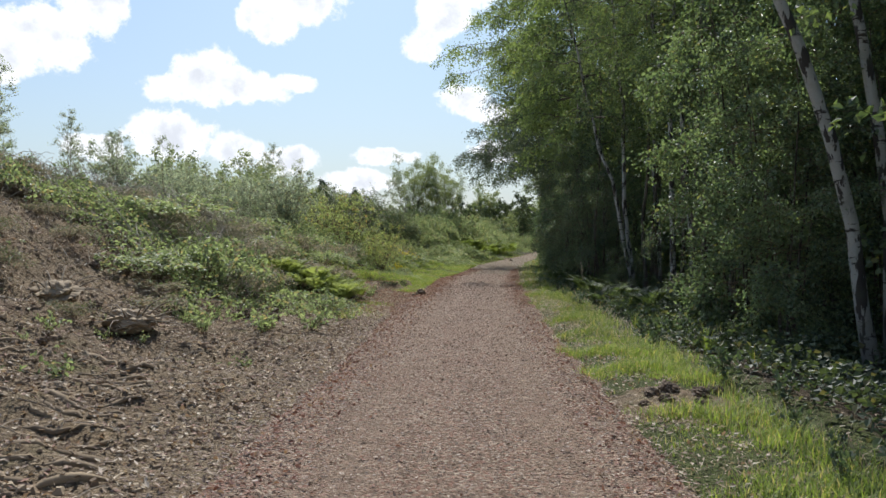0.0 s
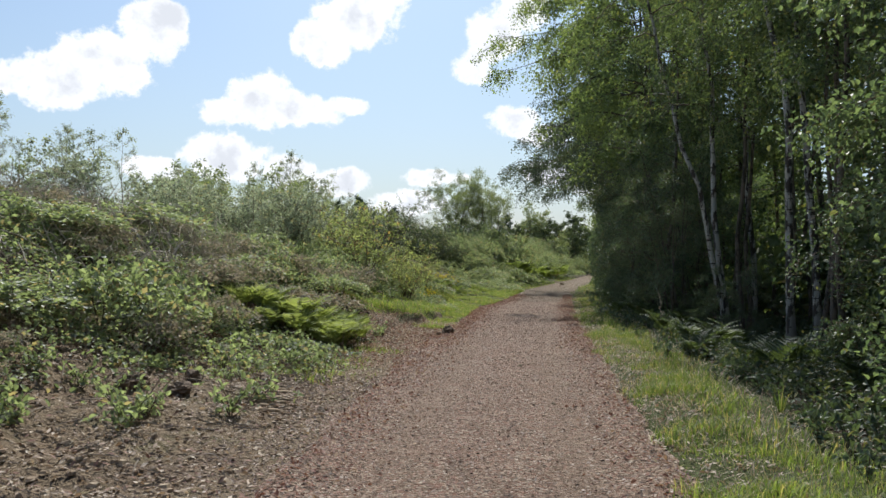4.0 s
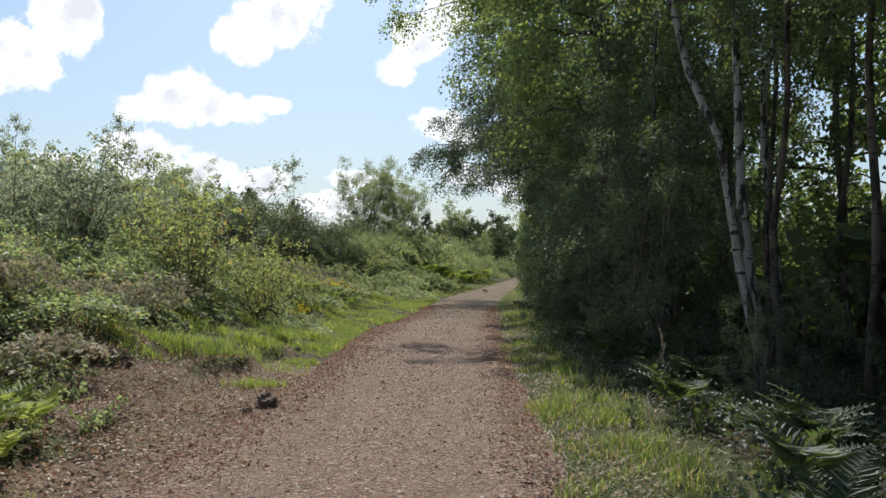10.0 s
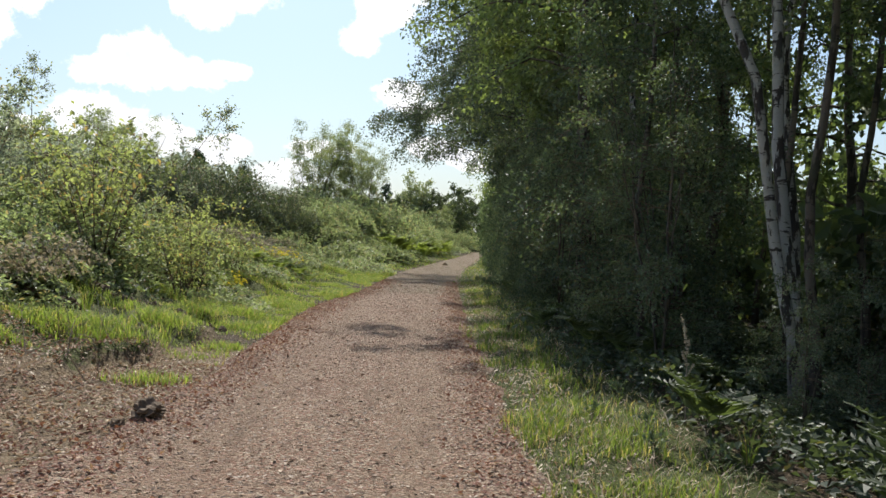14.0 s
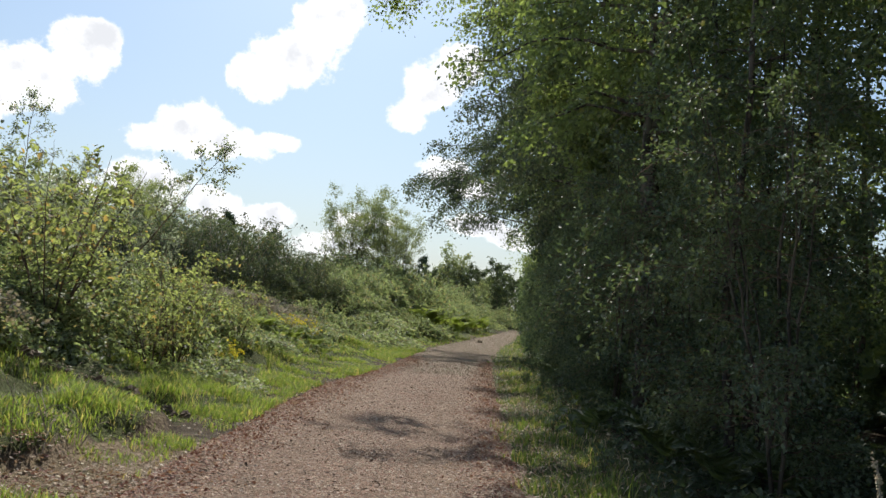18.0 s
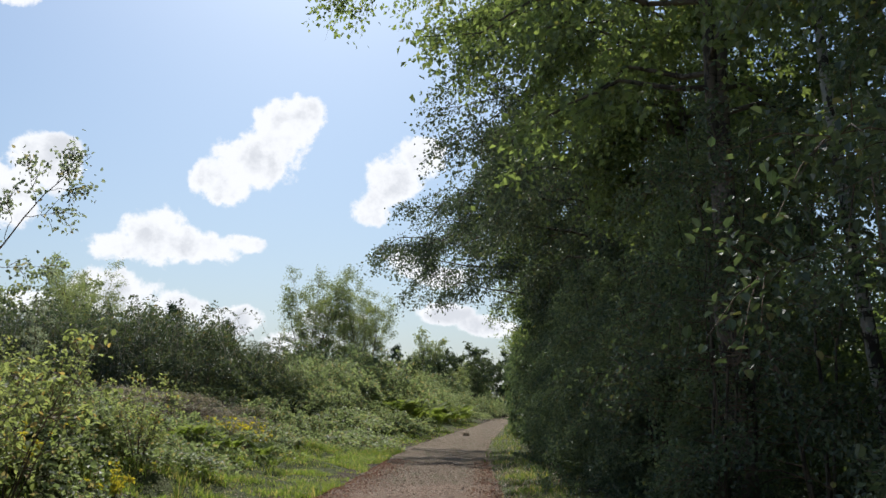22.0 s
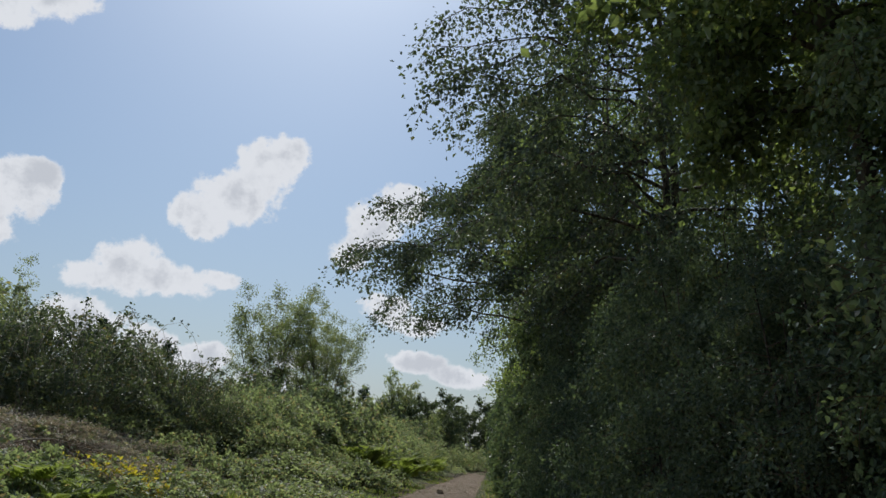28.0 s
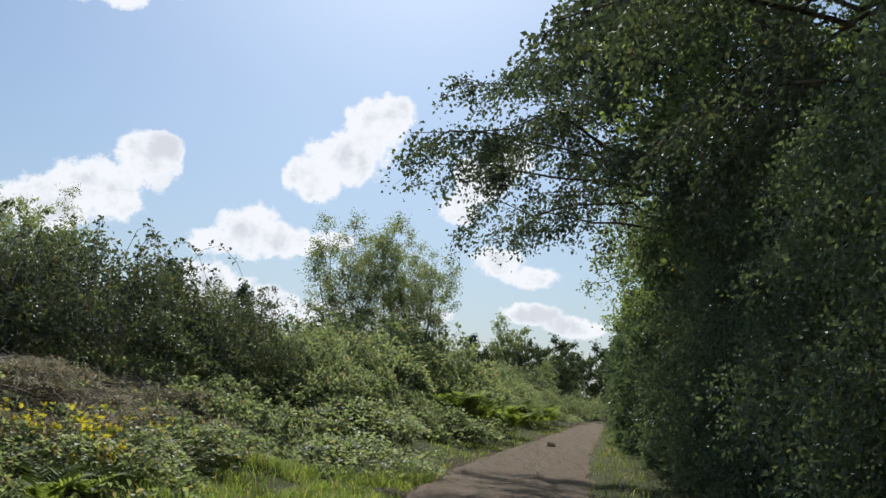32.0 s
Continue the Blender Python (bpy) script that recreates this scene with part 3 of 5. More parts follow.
paint(track, "lane", np.exp(-((tuu - 0.27) / 0.10) ** 2) + np.exp(-((tuu - 0.75) / 0.10) ** 2))


# ---------------------------------------------------------------- plants
def scatter(rng, n, y0, y1, lo, hi, side):
    y = rng.uniform(y0, y1, n)
    d = lo + (hi - lo) * rng.uniform(0, 1, n)
    x = right_edge(y) + d if side > 0 else left_edge(y) - d
    return x, y, d


def unit(rng, n, lift=0.0):
    v = rng.normal(size=(n, 3))
    v[:, 2] += lift
    return v / np.linalg.norm(v, axis=1)[:, None]


def bez(p0, p1, p2, n):
    t = np.linspace(0, 1, n)[:, None]
    return (1 - t) ** 2 * np.asarray(p0, float) + 2 * t * (1 - t) * np.asarray(p1, float) + t * t * np.asarray(p2, float)


def leafy_twigs(wood, crown, ends, rng, per, reach, leaf, hang, drop_len, droop_bias, twig_r=0.004, ratio=0.72, flat=0.8, round_leaf=False):
    """Twigs from points of the limbs, each with its leaves. ends: (n, 6) of place and outward way."""
    n = len(ends)
    way = ends[:, 3:] * 0.8 + unit(rng, n) * 0.75
    way[:, 2] -= hang
    way /= np.linalg.norm(way, axis=1)[:, None]
    length = reach * rng.uniform(0.45, 1.2, n)
    tips = ends[:, :3] + way * length[:, None]
    tips[:, 2] -= drop_len * length
    if wood is not None:
        for i in range(n):
            wood.tube([ends[i, :3], (ends[i, :3] + tips[i]) / 2 + (0, 0, 0.1 * length[i]), tips[i]], [twig_r * 1.5, twig_r, twig_r * 0.5], 3)
    s = rng.uniform(0.1, 1.05, (n, per))[..., None]
    at = (ends[:, None, :3] * (1 - s) + tips[:, None] * s + rng.normal(0, reach * 0.16, (n, per, 3))).reshape(-1, 3)
    lw = np.repeat(way, per, 0) * 0.5 + unit(rng, n * per) * 0.8
    lw[:, 2] -= droop_bias
    size = leaf * rng.uniform(0.65, 1.25, n * per)
    crown.leaves(at, lw, unit(rng, n * per, flat), size, size * ratio, round_leaf=round_leaf)


def limb_points(rng, trunk, lo, hi, count, reach, rise, droop, emit, r0, shape, bias=None, power=0.0, steps=7, per_limb=14):
    """Limbs from the trunk line; gives (n, 6) places and ways from which twigs grow."""
    ends = []
    for i in range(count):
        u = lo + (hi - lo) * (i + rng.uniform(0, 1)) / count
        k = u * (len(trunk) - 1)
        a = int(min(k, len(trunk) - 2))
        p0 = trunk[a] + (trunk[a + 1] - trunk[a]) * (k - a)
        ang = i * 2.39996 + rng.uniform(-0.5, 0.5)
        out = np.array([math.cos(ang), math.sin(ang), 0.0])
        swell = 1.0
        if bias is not None:
            swell = 1 + power * 0.5 * float(np.dot(out[:2], bias))
            out[:2] += np.asarray(bias) * power
            out /= np.linalg.norm(out)
        length = reach * shape((u - lo) / (hi - lo)) * rng.uniform(0.75, 1.05) * swell
        s = np.linspace(0, 1, steps)[:, None]
        pts = p0 + out * length * s + np.array([0, 0, 1.0]) * (rise * length * s - droop * length * s ** 2.2)
        pts[1:] += rng.normal(0, 0.035 * length, (steps - 1, 3))
        emit(pts, np.linspace(r0 * (1 - 0.6 * u), r0 * 0.12, steps))
        t = rng.uniform(0.12, 1.0, per_limb) ** 0.62 * (steps - 1.001)
        b = t.astype(int)
        place = pts[b] + (pts[b + 1] - pts[b]) * (t - b)[:, None]
        ends.append(np.hstack([place, pts[b + 1] - pts[b]]))
    ends = np.concatenate(ends)
    ends[:, 3:] /= np.linalg.norm(ends[:, 3:], axis=1)[:, None] + 1e-9
    return ends


def trunk_line(rng, h, lean, wob, n=12, base=(0, 0, 0)):
    t = np.linspace(0, 1, n)
    p = np.stack([lean[0] * t ** 1.3, lean[1] * t ** 1.3, h * t], 1)
    p[2:, :2] += np.cumsum(rng.normal(0, wob, (n - 2, 2)), 0)
    return p + np.asarray(base, float)


def tree(name, seed, h, lean, stems, r, lo, limbs, reach, rise, droop, leaf, per_limb, per_twig, twig, hang, mats, label, category,
         bias=None, power=0.0, twigs=True, shape=None, splay=0.0, sink=0.15, droop_bias=0.3, split=False, ratio=0.72, flat=0.8, round_leaf=False):
    """A tree or tall shrub: trunk(s), limbs and a crown of single leaves."""
    rng = np.random.RandomState(seed)
    bark, leaf_mat, wood_mat = mats
    root = tagged(new(name), label, category)
    wood, crown = Soup(), Soup()
    shape = shape or (lambda u: (0.55 + 0.9 * u) if u < 0.4 else 0.91 * (1 - ((u - 0.4) / 0.62) ** 1.7) + 0.06)

    def emit(pts, radii):
        if split:
            limb = Soup()
            limb.tube(pts, radii, 6)
            part("limb", limb, wood_mat, root, smooth=True)
        else:
            wood.tube(pts, radii, 5)

    for s in range(stems):
        a = s * 2.4 + 0.7
        out = np.array([math.cos(a), math.sin(a)]) * splay if stems > 1 else np.zeros(2)
        hs = h * (1 - 0.08 * s * (stems < 5)) * (rng.uniform(0.75, 1.05) if stems >= 5 else 1)
        line = trunk_line(rng, hs + sink, (lean[0] + out[0] * hs, lean[1] + out[1] * hs), 0.006 * hs, 14, (*(out * 0.25), -sink))
        stem = Soup()
        rr = r * np.linspace(1, 0.12, 14) ** 0.9 * (1 - 0.12 * min(s, 4))
        rr[0] *= 1.35
        stem.tube(line, rr, 9 if r > 0.04 else 6)
        part("trunk", stem, bark, root, smooth=True)
        ends = limb_points(rng, line, lo, 0.985, limbs, reach, rise, droop, emit, r * 0.42, shape, bias, power, per_limb=per_limb)
        leafy_twigs(wood if twigs else None, crown, ends, rng, per_twig, twig, leaf, hang, 0.25 * hang, droop_bias, ratio=ratio, flat=flat, round_leaf=round_leaf)
    if wood.count:
        tagged(part("branchwork", wood, wood_mat, root, smooth=True), kind="stuff")
    part("crown", crown, leaf_mat, root)
    return root


def put(thing, x, y, turn=0.0, size=1.0, sink=0.0, lean=0.0, tall=1.0):
    """A copy of a built thing, set down on the ground."""
    ob = copy_thing(thing, pose(x, y, float(height(x, y)) - sink, 0, lean, turn))
    ob.scale = (size, size, size * tall)
    return ob


def place(thing, x, y, turn=0.0, size=1.0, sink=0.0):
    thing.matrix_basis = pose(x, y, float(height(x, y)) - sink, 0, 0, turn) @ Matrix.Scale(size, 4)
    return thing


BIRCH = (M_BARK_BIRCH, M_BIRCH, M_BARK)
GREY = (M_BARK, M_BIRCH, M_BARK)

# ---- the wood beside the verge
birch = place(tree("birch_tree", 11, 13.0, (-5.4, 0.3), 1, 0.09, 0.44, 24, 2.4, 0.35, 0.75, 0.068, 14, 28, 0.7, 0.7, BIRCH,
                   "leaning white-barked birch with drooping twigs", "tree", split=True), 5.12, 9.6)
birch_near = place(tree("birch_tree", 16, 13.5, (-1.7, 0.3), 1, 0.09, 0.40, 24, 2.3, 0.35, 0.7, 0.068, 14, 28, 0.7, 0.7, BIRCH,
                        "white-barked birch beside a leaning birch", "tree", split=True), 5.75, 10.4)
birch_tall = place(tree("birch_tree", 12, 14.0, (-1.5, 0.3), 1, 0.085, 0.47, 24, 2.3, 0.4, 0.7, 0.07, 14, 28, 0.7, 0.7, BIRCH,
                        "tall slim white-barked birch at the edge of the wood", "tree"), 6.1, 21.5, 0, 1.0)
birch_pair = place(tree("birch_tree", 13, 13.0, (-2.1, 0.2), 2, 0.08, 0.45, 16, 2.3, 0.4, 0.75, 0.068, 14, 28, 0.7, 0.7, BIRCH,
                        "twin-stemmed white birch standing in undergrowth", "tree", splay=0.05, split=True), 5.8, 24.8, 0)
thin_tree = place(tree("woodland_tree", 14, 12.0, (0.4, -0.3), 1, 0.07, 0.46, 22, 2.3, 0.4, 0.6, 0.08, 13, 34, 0.7, 0.5, GREY,
                       "slender grey-stemmed tree inside the wood", "tree", twigs=False), 7.2, 15.0)
dark_tree = place(tree("woodland_tree", 15, 11.0, (-0.3, 0.5), 1, 0.11, 0.12, 28, 2.8, 0.3, 0.5, 0.13, 13, 24, 0.85, 0.5, GREY,
                       "dark leafy broadleaf tree inside the wood", "tree", twigs=False), 9.5, 20.0)

deep_tree = place(tree("woodland_tree", 17, 11.0, (0.3, 0.3), 1, 0.11, 0.10, 22, 3.0, 0.3, 0.5, 0.38, 10, 8, 0.9, 0.5, GREY,
                       "tree deep in the shade of the wood", "tree", twigs=False), 13.5, 12.0)
for x, y, turn, size in ((6.3, 25.4, 130, 0.95), (5.6, 29.5, 200, 0.9), (6.6, 32.5, 300, 1.0), (5.8, 16.4, 90, 0.8), (7.2, 22.8, 20, 0.95),
                         (7.4, 28.0, 250, 1.0), (6.6, 21.5, 320, 1.0), (5.6, 18.0, 220, 0.85)):
    put(birch_tall if x > 6.25 and y < 33 and turn > 200 else thin_tree, x, y, turn, size)
rng = np.random.RandomState(3)
for row, (off, gap, first, last) in enumerate(((4.8, 3.4, -6, 108), (7.5, 3.4, -4, 112), (11.0, 4.0, -4, 112), (15.5, 6.0, -4, 120))):
    y = first
    while y < last:
        x = float(right_edge(y)) + off + rng.uniform(-0.9, 0.9)
        proto = (thin_tree, dark_tree, deep_tree, deep_tree)[row] if rng.rand() < 0.75 else (dark_tree, thin_tree, deep_tree, deep_tree)[row]
        put(proto, x, y + rng.uniform(-0.8, 0.8), rng.uniform(0, 360), rng.uniform(0.85, 1.15) * (1.0 if y < 38 or y > 66 else (0.9, 0.75, 0.6, 0.5)[row]))
        y += gap * rng.uniform(0.8, 1.25)

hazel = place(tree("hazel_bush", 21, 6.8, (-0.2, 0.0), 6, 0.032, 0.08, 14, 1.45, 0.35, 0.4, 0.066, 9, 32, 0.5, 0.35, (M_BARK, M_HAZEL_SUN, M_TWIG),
                   "many-stemmed hazel bush with dense leaves tinted as if sunlit", "bush", splay=0.17, droop_bias=0.1, flat=2.2, round_leaf=True), 4.9, 12.9, 30)
for x, y, turn, size in ((6.4, 11.8, 200, 1.05), (4.7, 11.2, 310, 0.75), (6.3, 30.2, 250, 0.85), (6.2, 35.4, 70, 0.9)):
    put(hazel, x, y, turn, size)

spray = place(tree("hazel_bush", 26, 5.6, (-0.5, -0.2), 4, 0.03, 0.12, 8, 1.9, 0.3, 0.36, 0.062, 9, 24, 0.5, 0.1, (M_BARK, M_HAZEL_SHADE, M_TWIG),
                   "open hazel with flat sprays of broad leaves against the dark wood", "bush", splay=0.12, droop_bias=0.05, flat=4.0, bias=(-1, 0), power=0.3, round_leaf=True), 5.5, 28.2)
for x, y, turn, size in ((5.4, 15.2, 20, 0.8), (5.9, 32.6, 10, 0.95), (6.9, 36.8, -20, 0.9), (5.2, 23.6, 60, 0.32), (5.9, 23.9, 150, 0.38), (4.9, 26.6, 0, 0.75), (5.0, 33.0, 90, 0.85)):
    put(spray, x, y, turn, size)

thicket = place(tree("understorey_bush", 23, 3.6, (0, 0), 5, 0.03, 0.03, 9, 1.7, 0.3, 0.3, 0.34, 6, 5, 0.6, 0.2, (M_BARK, M_BIRCH, M_TWIG),
                     "dark leafy bush in the shade of the wood", "bush", splay=0.25, twigs=False), 12.0, 8.0)
for off, gap in ((8.2, 2.6), (12.5, 2.4)):
    y = -6.0
    while y < 62:
        put(thicket, float(right_edge(y)) + off + rng.uniform(-0.7, 0.7), y, rng.uniform(0, 360), rng.uniform(0.8, 1.4))
        y += gap * rng.uniform(0.8, 1.2)

# ---- leafy edge of the wood further along
edge_bush = place(tree("woodland_shrub", 22, 5.0, (-0.3, 0.0), 5, 0.04, 0.03, 14, 1.35, 0.3, 0.45, 0.12, 9, 16, 0.55, 0.5, (M_BARK, M_EDGE, M_TWIG),
                       "leafy shrub at the edge of the wood reaching the ground", "bush", splay=0.13, twigs=False), 8.8, 58.4, 0, 0.9)
far_edge = place(tree("woodland_shrub", 24, 5.0, (-0.3, 0.0), 5, 0.04, 0.03, 11, 1.4, 0.3, 0.45, 0.2, 8, 9, 0.6, 0.5, (M_BARK, M_EDGE, M_TWIG),
                      "distant leafy shrub at the edge of the wood", "bush", splay=0.13, twigs=False), 14.0, 86.0)
near_edge = place(tree("woodland_shrub", 25, 4.8, (-0.3, 0.0), 6, 0.035, 0.02, 14, 1.3, 0.3, 0.5, 0.056, 10, 38, 0.5, 0.6, (M_BARK, M_EDGE, M_TWIG),
                       "dense hanging leafy shrub at the edge of the wood", "bush", splay=0.12, twigs=False), 6.3, 38.6, 0, 0.9)
put(near_edge, 6.6, 39.6, 70, 0.95)
y = 40.4
while y < 112:
    put(near_edge if y < 52 else edge_bush if y < 64 else far_edge, float(right_edge(y)) + rng.uniform(2.3, 2.8) - 0.6 * (y > 62), y, rng.uniform(0, 360), rng.uniform(0.8, 1.1), 0.1, tall=rng.uniform(0.9, 1.4))
    y += rng.uniform(1.9, 2.7)

hump = lambda c, w: (lambda u: 0.28 + 0.72 * math.exp(-((u - c) / w) ** 2))
# one leaf tinted two ways: for crowns in shade and for sunlit ones
OAK_SHADED = (M_BARK, M_OAK_SHADED, M_BARK)
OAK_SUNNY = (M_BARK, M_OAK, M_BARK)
place(tree("oak_tree", 31, 13.5, (-0.8, 0.0), 2, 0.15, 0.42, 30, 5.6, 0.42, 0.34, 0.11, 36, 27, 0.85, 0.9, OAK_SHADED,
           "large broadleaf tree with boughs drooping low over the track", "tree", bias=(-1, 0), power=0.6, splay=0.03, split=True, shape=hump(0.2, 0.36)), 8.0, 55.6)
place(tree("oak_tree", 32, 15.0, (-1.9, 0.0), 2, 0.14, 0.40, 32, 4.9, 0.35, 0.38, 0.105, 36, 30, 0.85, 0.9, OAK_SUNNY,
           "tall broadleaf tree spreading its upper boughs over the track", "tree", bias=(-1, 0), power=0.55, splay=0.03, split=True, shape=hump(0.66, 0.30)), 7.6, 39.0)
place(tree("oak_tree", 33, 14.5, (-1.0, 0.0), 2, 0.14, 0.36, 28, 4.4, 0.32, 0.42, 0.10, 30, 23, 0.85, 0.9, OAK_SHADED,
           "broadleaf tree with a dense shade-tinted crown at the wood's edge", "tree", bias=(-1, 0), power=0.5, splay=0.03, split=True, shape=hump(0.5, 0.5)), 8.0, 45.4)
oak = place(tree("oak_tree", 34, 13.0, (-0.3, 0.0), 2, 0.14, 0.40, 18, 3.0, 0.32, 0.42, 0.12, 20, 16, 0.8, 0.6, OAK_SUNNY,
                 "broadleaf tree behind the leafy edge of the wood", "tree", bias=(-1, 0), power=0.3, splay=0.03, twigs=False, shape=hump(0.4, 0.5)), 7.9, 50.4, -25)
put(oak, 10.2, 66.0, 10, 0.95)
put(oak, 5.8, 34.2, 0, 1.05)
put(oak, 9.8, 42.0, 60, 0.75)
put(oak, 10.2, 48.0, 200, 0.75)
put(oak, 9.0, 35.0, 120, 1.05)
put(oak, 9.4, 53.0, 280, 1.0)
put(oak, 9.2, 60.5, 30, 0.9)
put(oak, 12.5, 77.0, -10, 0.95)

# ---- trees and shrubs of the open side
WILLOW = (M_BARK, M_WILLOW, M_TWIG)
willow = place(tree("willow_tree", 41, 7.4, (0.2, 0), 11, 0.045, 0.18, 12, 1.1, 0.8, 0.15, 0.1, 10, 16, 0.55, 0.0, WILLOW,
                    "round-crowned grey-green willow with many stems", "tree", splay=0.26, twigs=False, ratio=0.5), -2.7, 69.5)
put(willow, 0.3, 70.5, 120, 0.88)
put(willow, -1.0, 71.8, 240, 0.85)
far_willow = place(tree("willow_tree", 43, 7.2, (0.2, 0), 7, 0.05, 0.2, 9, 1.35, 0.7, 0.2, 0.24, 8, 8, 0.65, 0.0, WILLOW,
                        "distant grey-green willow scrub above the bank", "tree", splay=0.2, twigs=False, ratio=0.55), -17.0, 72.0)
for x, y, turn, size in ((-12.4, 63.0, 200, 0.82), (-15.5, 60.0, 20, 0.75), (-18.5, 55.0, 60, 0.8), (-21.0, 66.0, 90, 0.9), (-7.8, 66.5, 45, 0.55), (-10.0, 60.0, 300, 0.55),
                         (-14.5, 47.0, 45, 0.6), (-13.0, 52.5, 145, 0.6)):
    put(willow if x > -13 and y > 55 else far_willow, x, y, turn, size)
pine = place(tree("pine_tree", 42, 5.0, (0.1, 0.1), 1, 0.09, 0.12, 26, 1.5, 0.25, 0.1, 0.2, 12, 14, 0.35, -0.4, (M_BARK, M_PINE, M_BARK),
                  "young dark-needled pine above the scrub", "tree", twigs=False, shape=lambda u: 1.05 - 0.95 * u, ratio=0.3), -10.4, 70.5, 0, 0.95)
for x, y, s in ((-7.8, 72.5, 0.85), (-13.5, 78.0, 1.0), (2.4, 124.0, 1.3), (-17.0, 80, 1.1)):
    put(pine, x, y, s * 90, s)
for x, y, s, t in ((5.6, 112, 1.0, 0), (-8, 118, 0.7, 70), (-16, 100, 0.8, 80), (-24, 90, 0.9, 20),
                   (-30, 80, 1.0, 0), (-34, 64, 1.0, 0), (9.0, 112, 0.6, 200)):
    put(far_willow, x, y, t, s)

far_wood = place(tree("woodland_tree", 44, 9.0, (0.2, 0), 3, 0.12, 0.06, 12, 2.6, 0.5, 0.3, 0.3, 9, 13, 0.9, 0.0, (M_BARK, M_FAR_BACKLIT, M_BARK),
                      "distant tree of the wood that closes the view", "tree", splay=0.12, twigs=False), 40.0, 150.0, 0, 1.2)
fw = np.random.RandomState(77)
for x, y, s in ((3.0, 112, 0.5), (5.0, 116, 0.6), (7.0, 114, 0.62), (9.0, 117, 0.62), (1.0, 116, 0.45), (11.0, 114, 0.55), (9.5, 122, 0.62), (12.0, 120, 0.7), (14.5, 123, 0.74), (17.0, 121, 0.7), (19.5, 125, 0.75), (22.5, 128, 0.8), (26, 130, 0.85), (30, 134, 0.9), (13, 130, 0.9), (18, 132, 0.95), (24, 138, 1.0), (8.0, 128, 0.6)):
    put(far_wood, x, y, fw.uniform(0, 360), s)
for i in range(26):
    a = -62 + i * 4.3
    d = fw.uniform(118, 150) if a > -4 else fw.uniform(70, 100)
    put(far_wood, math.sin(radians(a)) * d, 30 + math.cos(radians(a)) * d, fw.uniform(0, 360), fw.uniform(0.7, 1.0) * (0.95 if a > 0 else 0.5))

sapling = place(tree("birch_sapling", 51, 4.6, (0.3, 0.0), 1, 0.022, 0.18, 16, 0.8, 0.9, 0.1, 0.058, 7, 13, 0.32, 0.0, (M_TWIG, M_PALE, M_TWIG),
                     "thin upright birch sapling with sparse leaves", "sapling", droop_bias=0.1, round_leaf=True), -8.4, 39.6, 0, 1.05)
sap_rng = np.random.RandomState(8)
for i in range(64):
    y = sap_rng.uniform(15, 50)
    x = float(left_edge(y)) - sap_rng.uniform(7.0, 14)
    put(sapling, x, y, sap_rng.uniform(0, 360), sap_rng.uniform(0.35, 0.72))

put(sapling, -4.1, 33.2, 0, 0.86, lean=34)
put(sapling, -5.0, 34.4, 90, 0.62, lean=12)

shrub = place(tree("sycamore_shrub", 61, 2.5, (0.1, 0), 8, 0.026, 0.3, 5, 0.7, 0.5, 0.15, 0.10, 5, 5, 0.36, 0.0, (M_TWIG, M_SHRUB, M_TWIG),
                   "open yellow-green shrub with thin brown stems", "bush", splay=0.42, droop_bias=0.0, split=True, flat=6.0, round_leaf=True), -3.7, 31.3, 0, 1.0)
grey_shrub = place(tree("sallow_shrub", 62, 2.6, (0.1, 0), 8, 0.021, 0.2, 8, 0.7, 0.7, 0.2, 0.08, 5, 10, 0.34, 0.0, (M_TWIG, M_PALE, M_TWIG),
                        "open grey-green sallow shrub with thin stems", "bush", splay=0.36, droop_bias=0.0, flat=2.5, round_leaf=True), -6.2, 31.8)
for x, y, turn, size in ((-2.6, 34.0, 100, 0.78), (-5.2, 36.0, 50, 0.85), (-3.4, 36.8, 50, 0.6), (-2.4, 38.2, 10, 0.55), (-4.6, 33.0, 270, 0.95), (-2.5, 32.4, 60, 0.6)):
    put(shrub, x, y, turn, size)
for x, y, turn, size in ((-6.8, 39.6, 140, 0.9), (-8.6, 40.4, 20, 1.1), (-7.6, 33.8, 180, 1.0), (-9.8, 30, 240, 0.9), (-6.8, 36.6, 120, 1.0), (-9.6, 36.0, 30, 1.2), (-11.0, 33.0, 80, 1.3), (-8.4, 28.6, 200, 0.8), (-12.5, 38.5, 150, 1.4), (-10.6, 26.0, 260, 0.9)):
    put(grey_shrub, x, y, turn, size)


def mound_leaves(soup, rng, r, h, n, leaf, seed, shell=0.5):
    a, d = rng.uniform(0, 2 * np.pi, n), np.sqrt(rng.uniform(0, 1, n)) * r
    x, y = np.cos(a) * d, np.sin(a) * d
    dome = h * np.sqrt(np.maximum(1 - (d / r) ** 2, 0.02)) * (0.78 + 0.32 * rough2(x + seed * 7, y, 0.35 * r)) + 0.1 * r * rough2(x, y + seed * 3, 0.13 * r)
    z = dome * rng.uniform(0.45, 1.05, n) ** shell
    w = np.stack([x, y, np.full(n, 0.3)], 1) * (0.7 / r) + unit(rng, n) * 0.8
    size = leaf * rng.uniform(0.6, 1.3, n)
    soup.leaves(np.stack([x, y, z], 1), w, unit(rng, n, 1.9), size, size * 0.72)


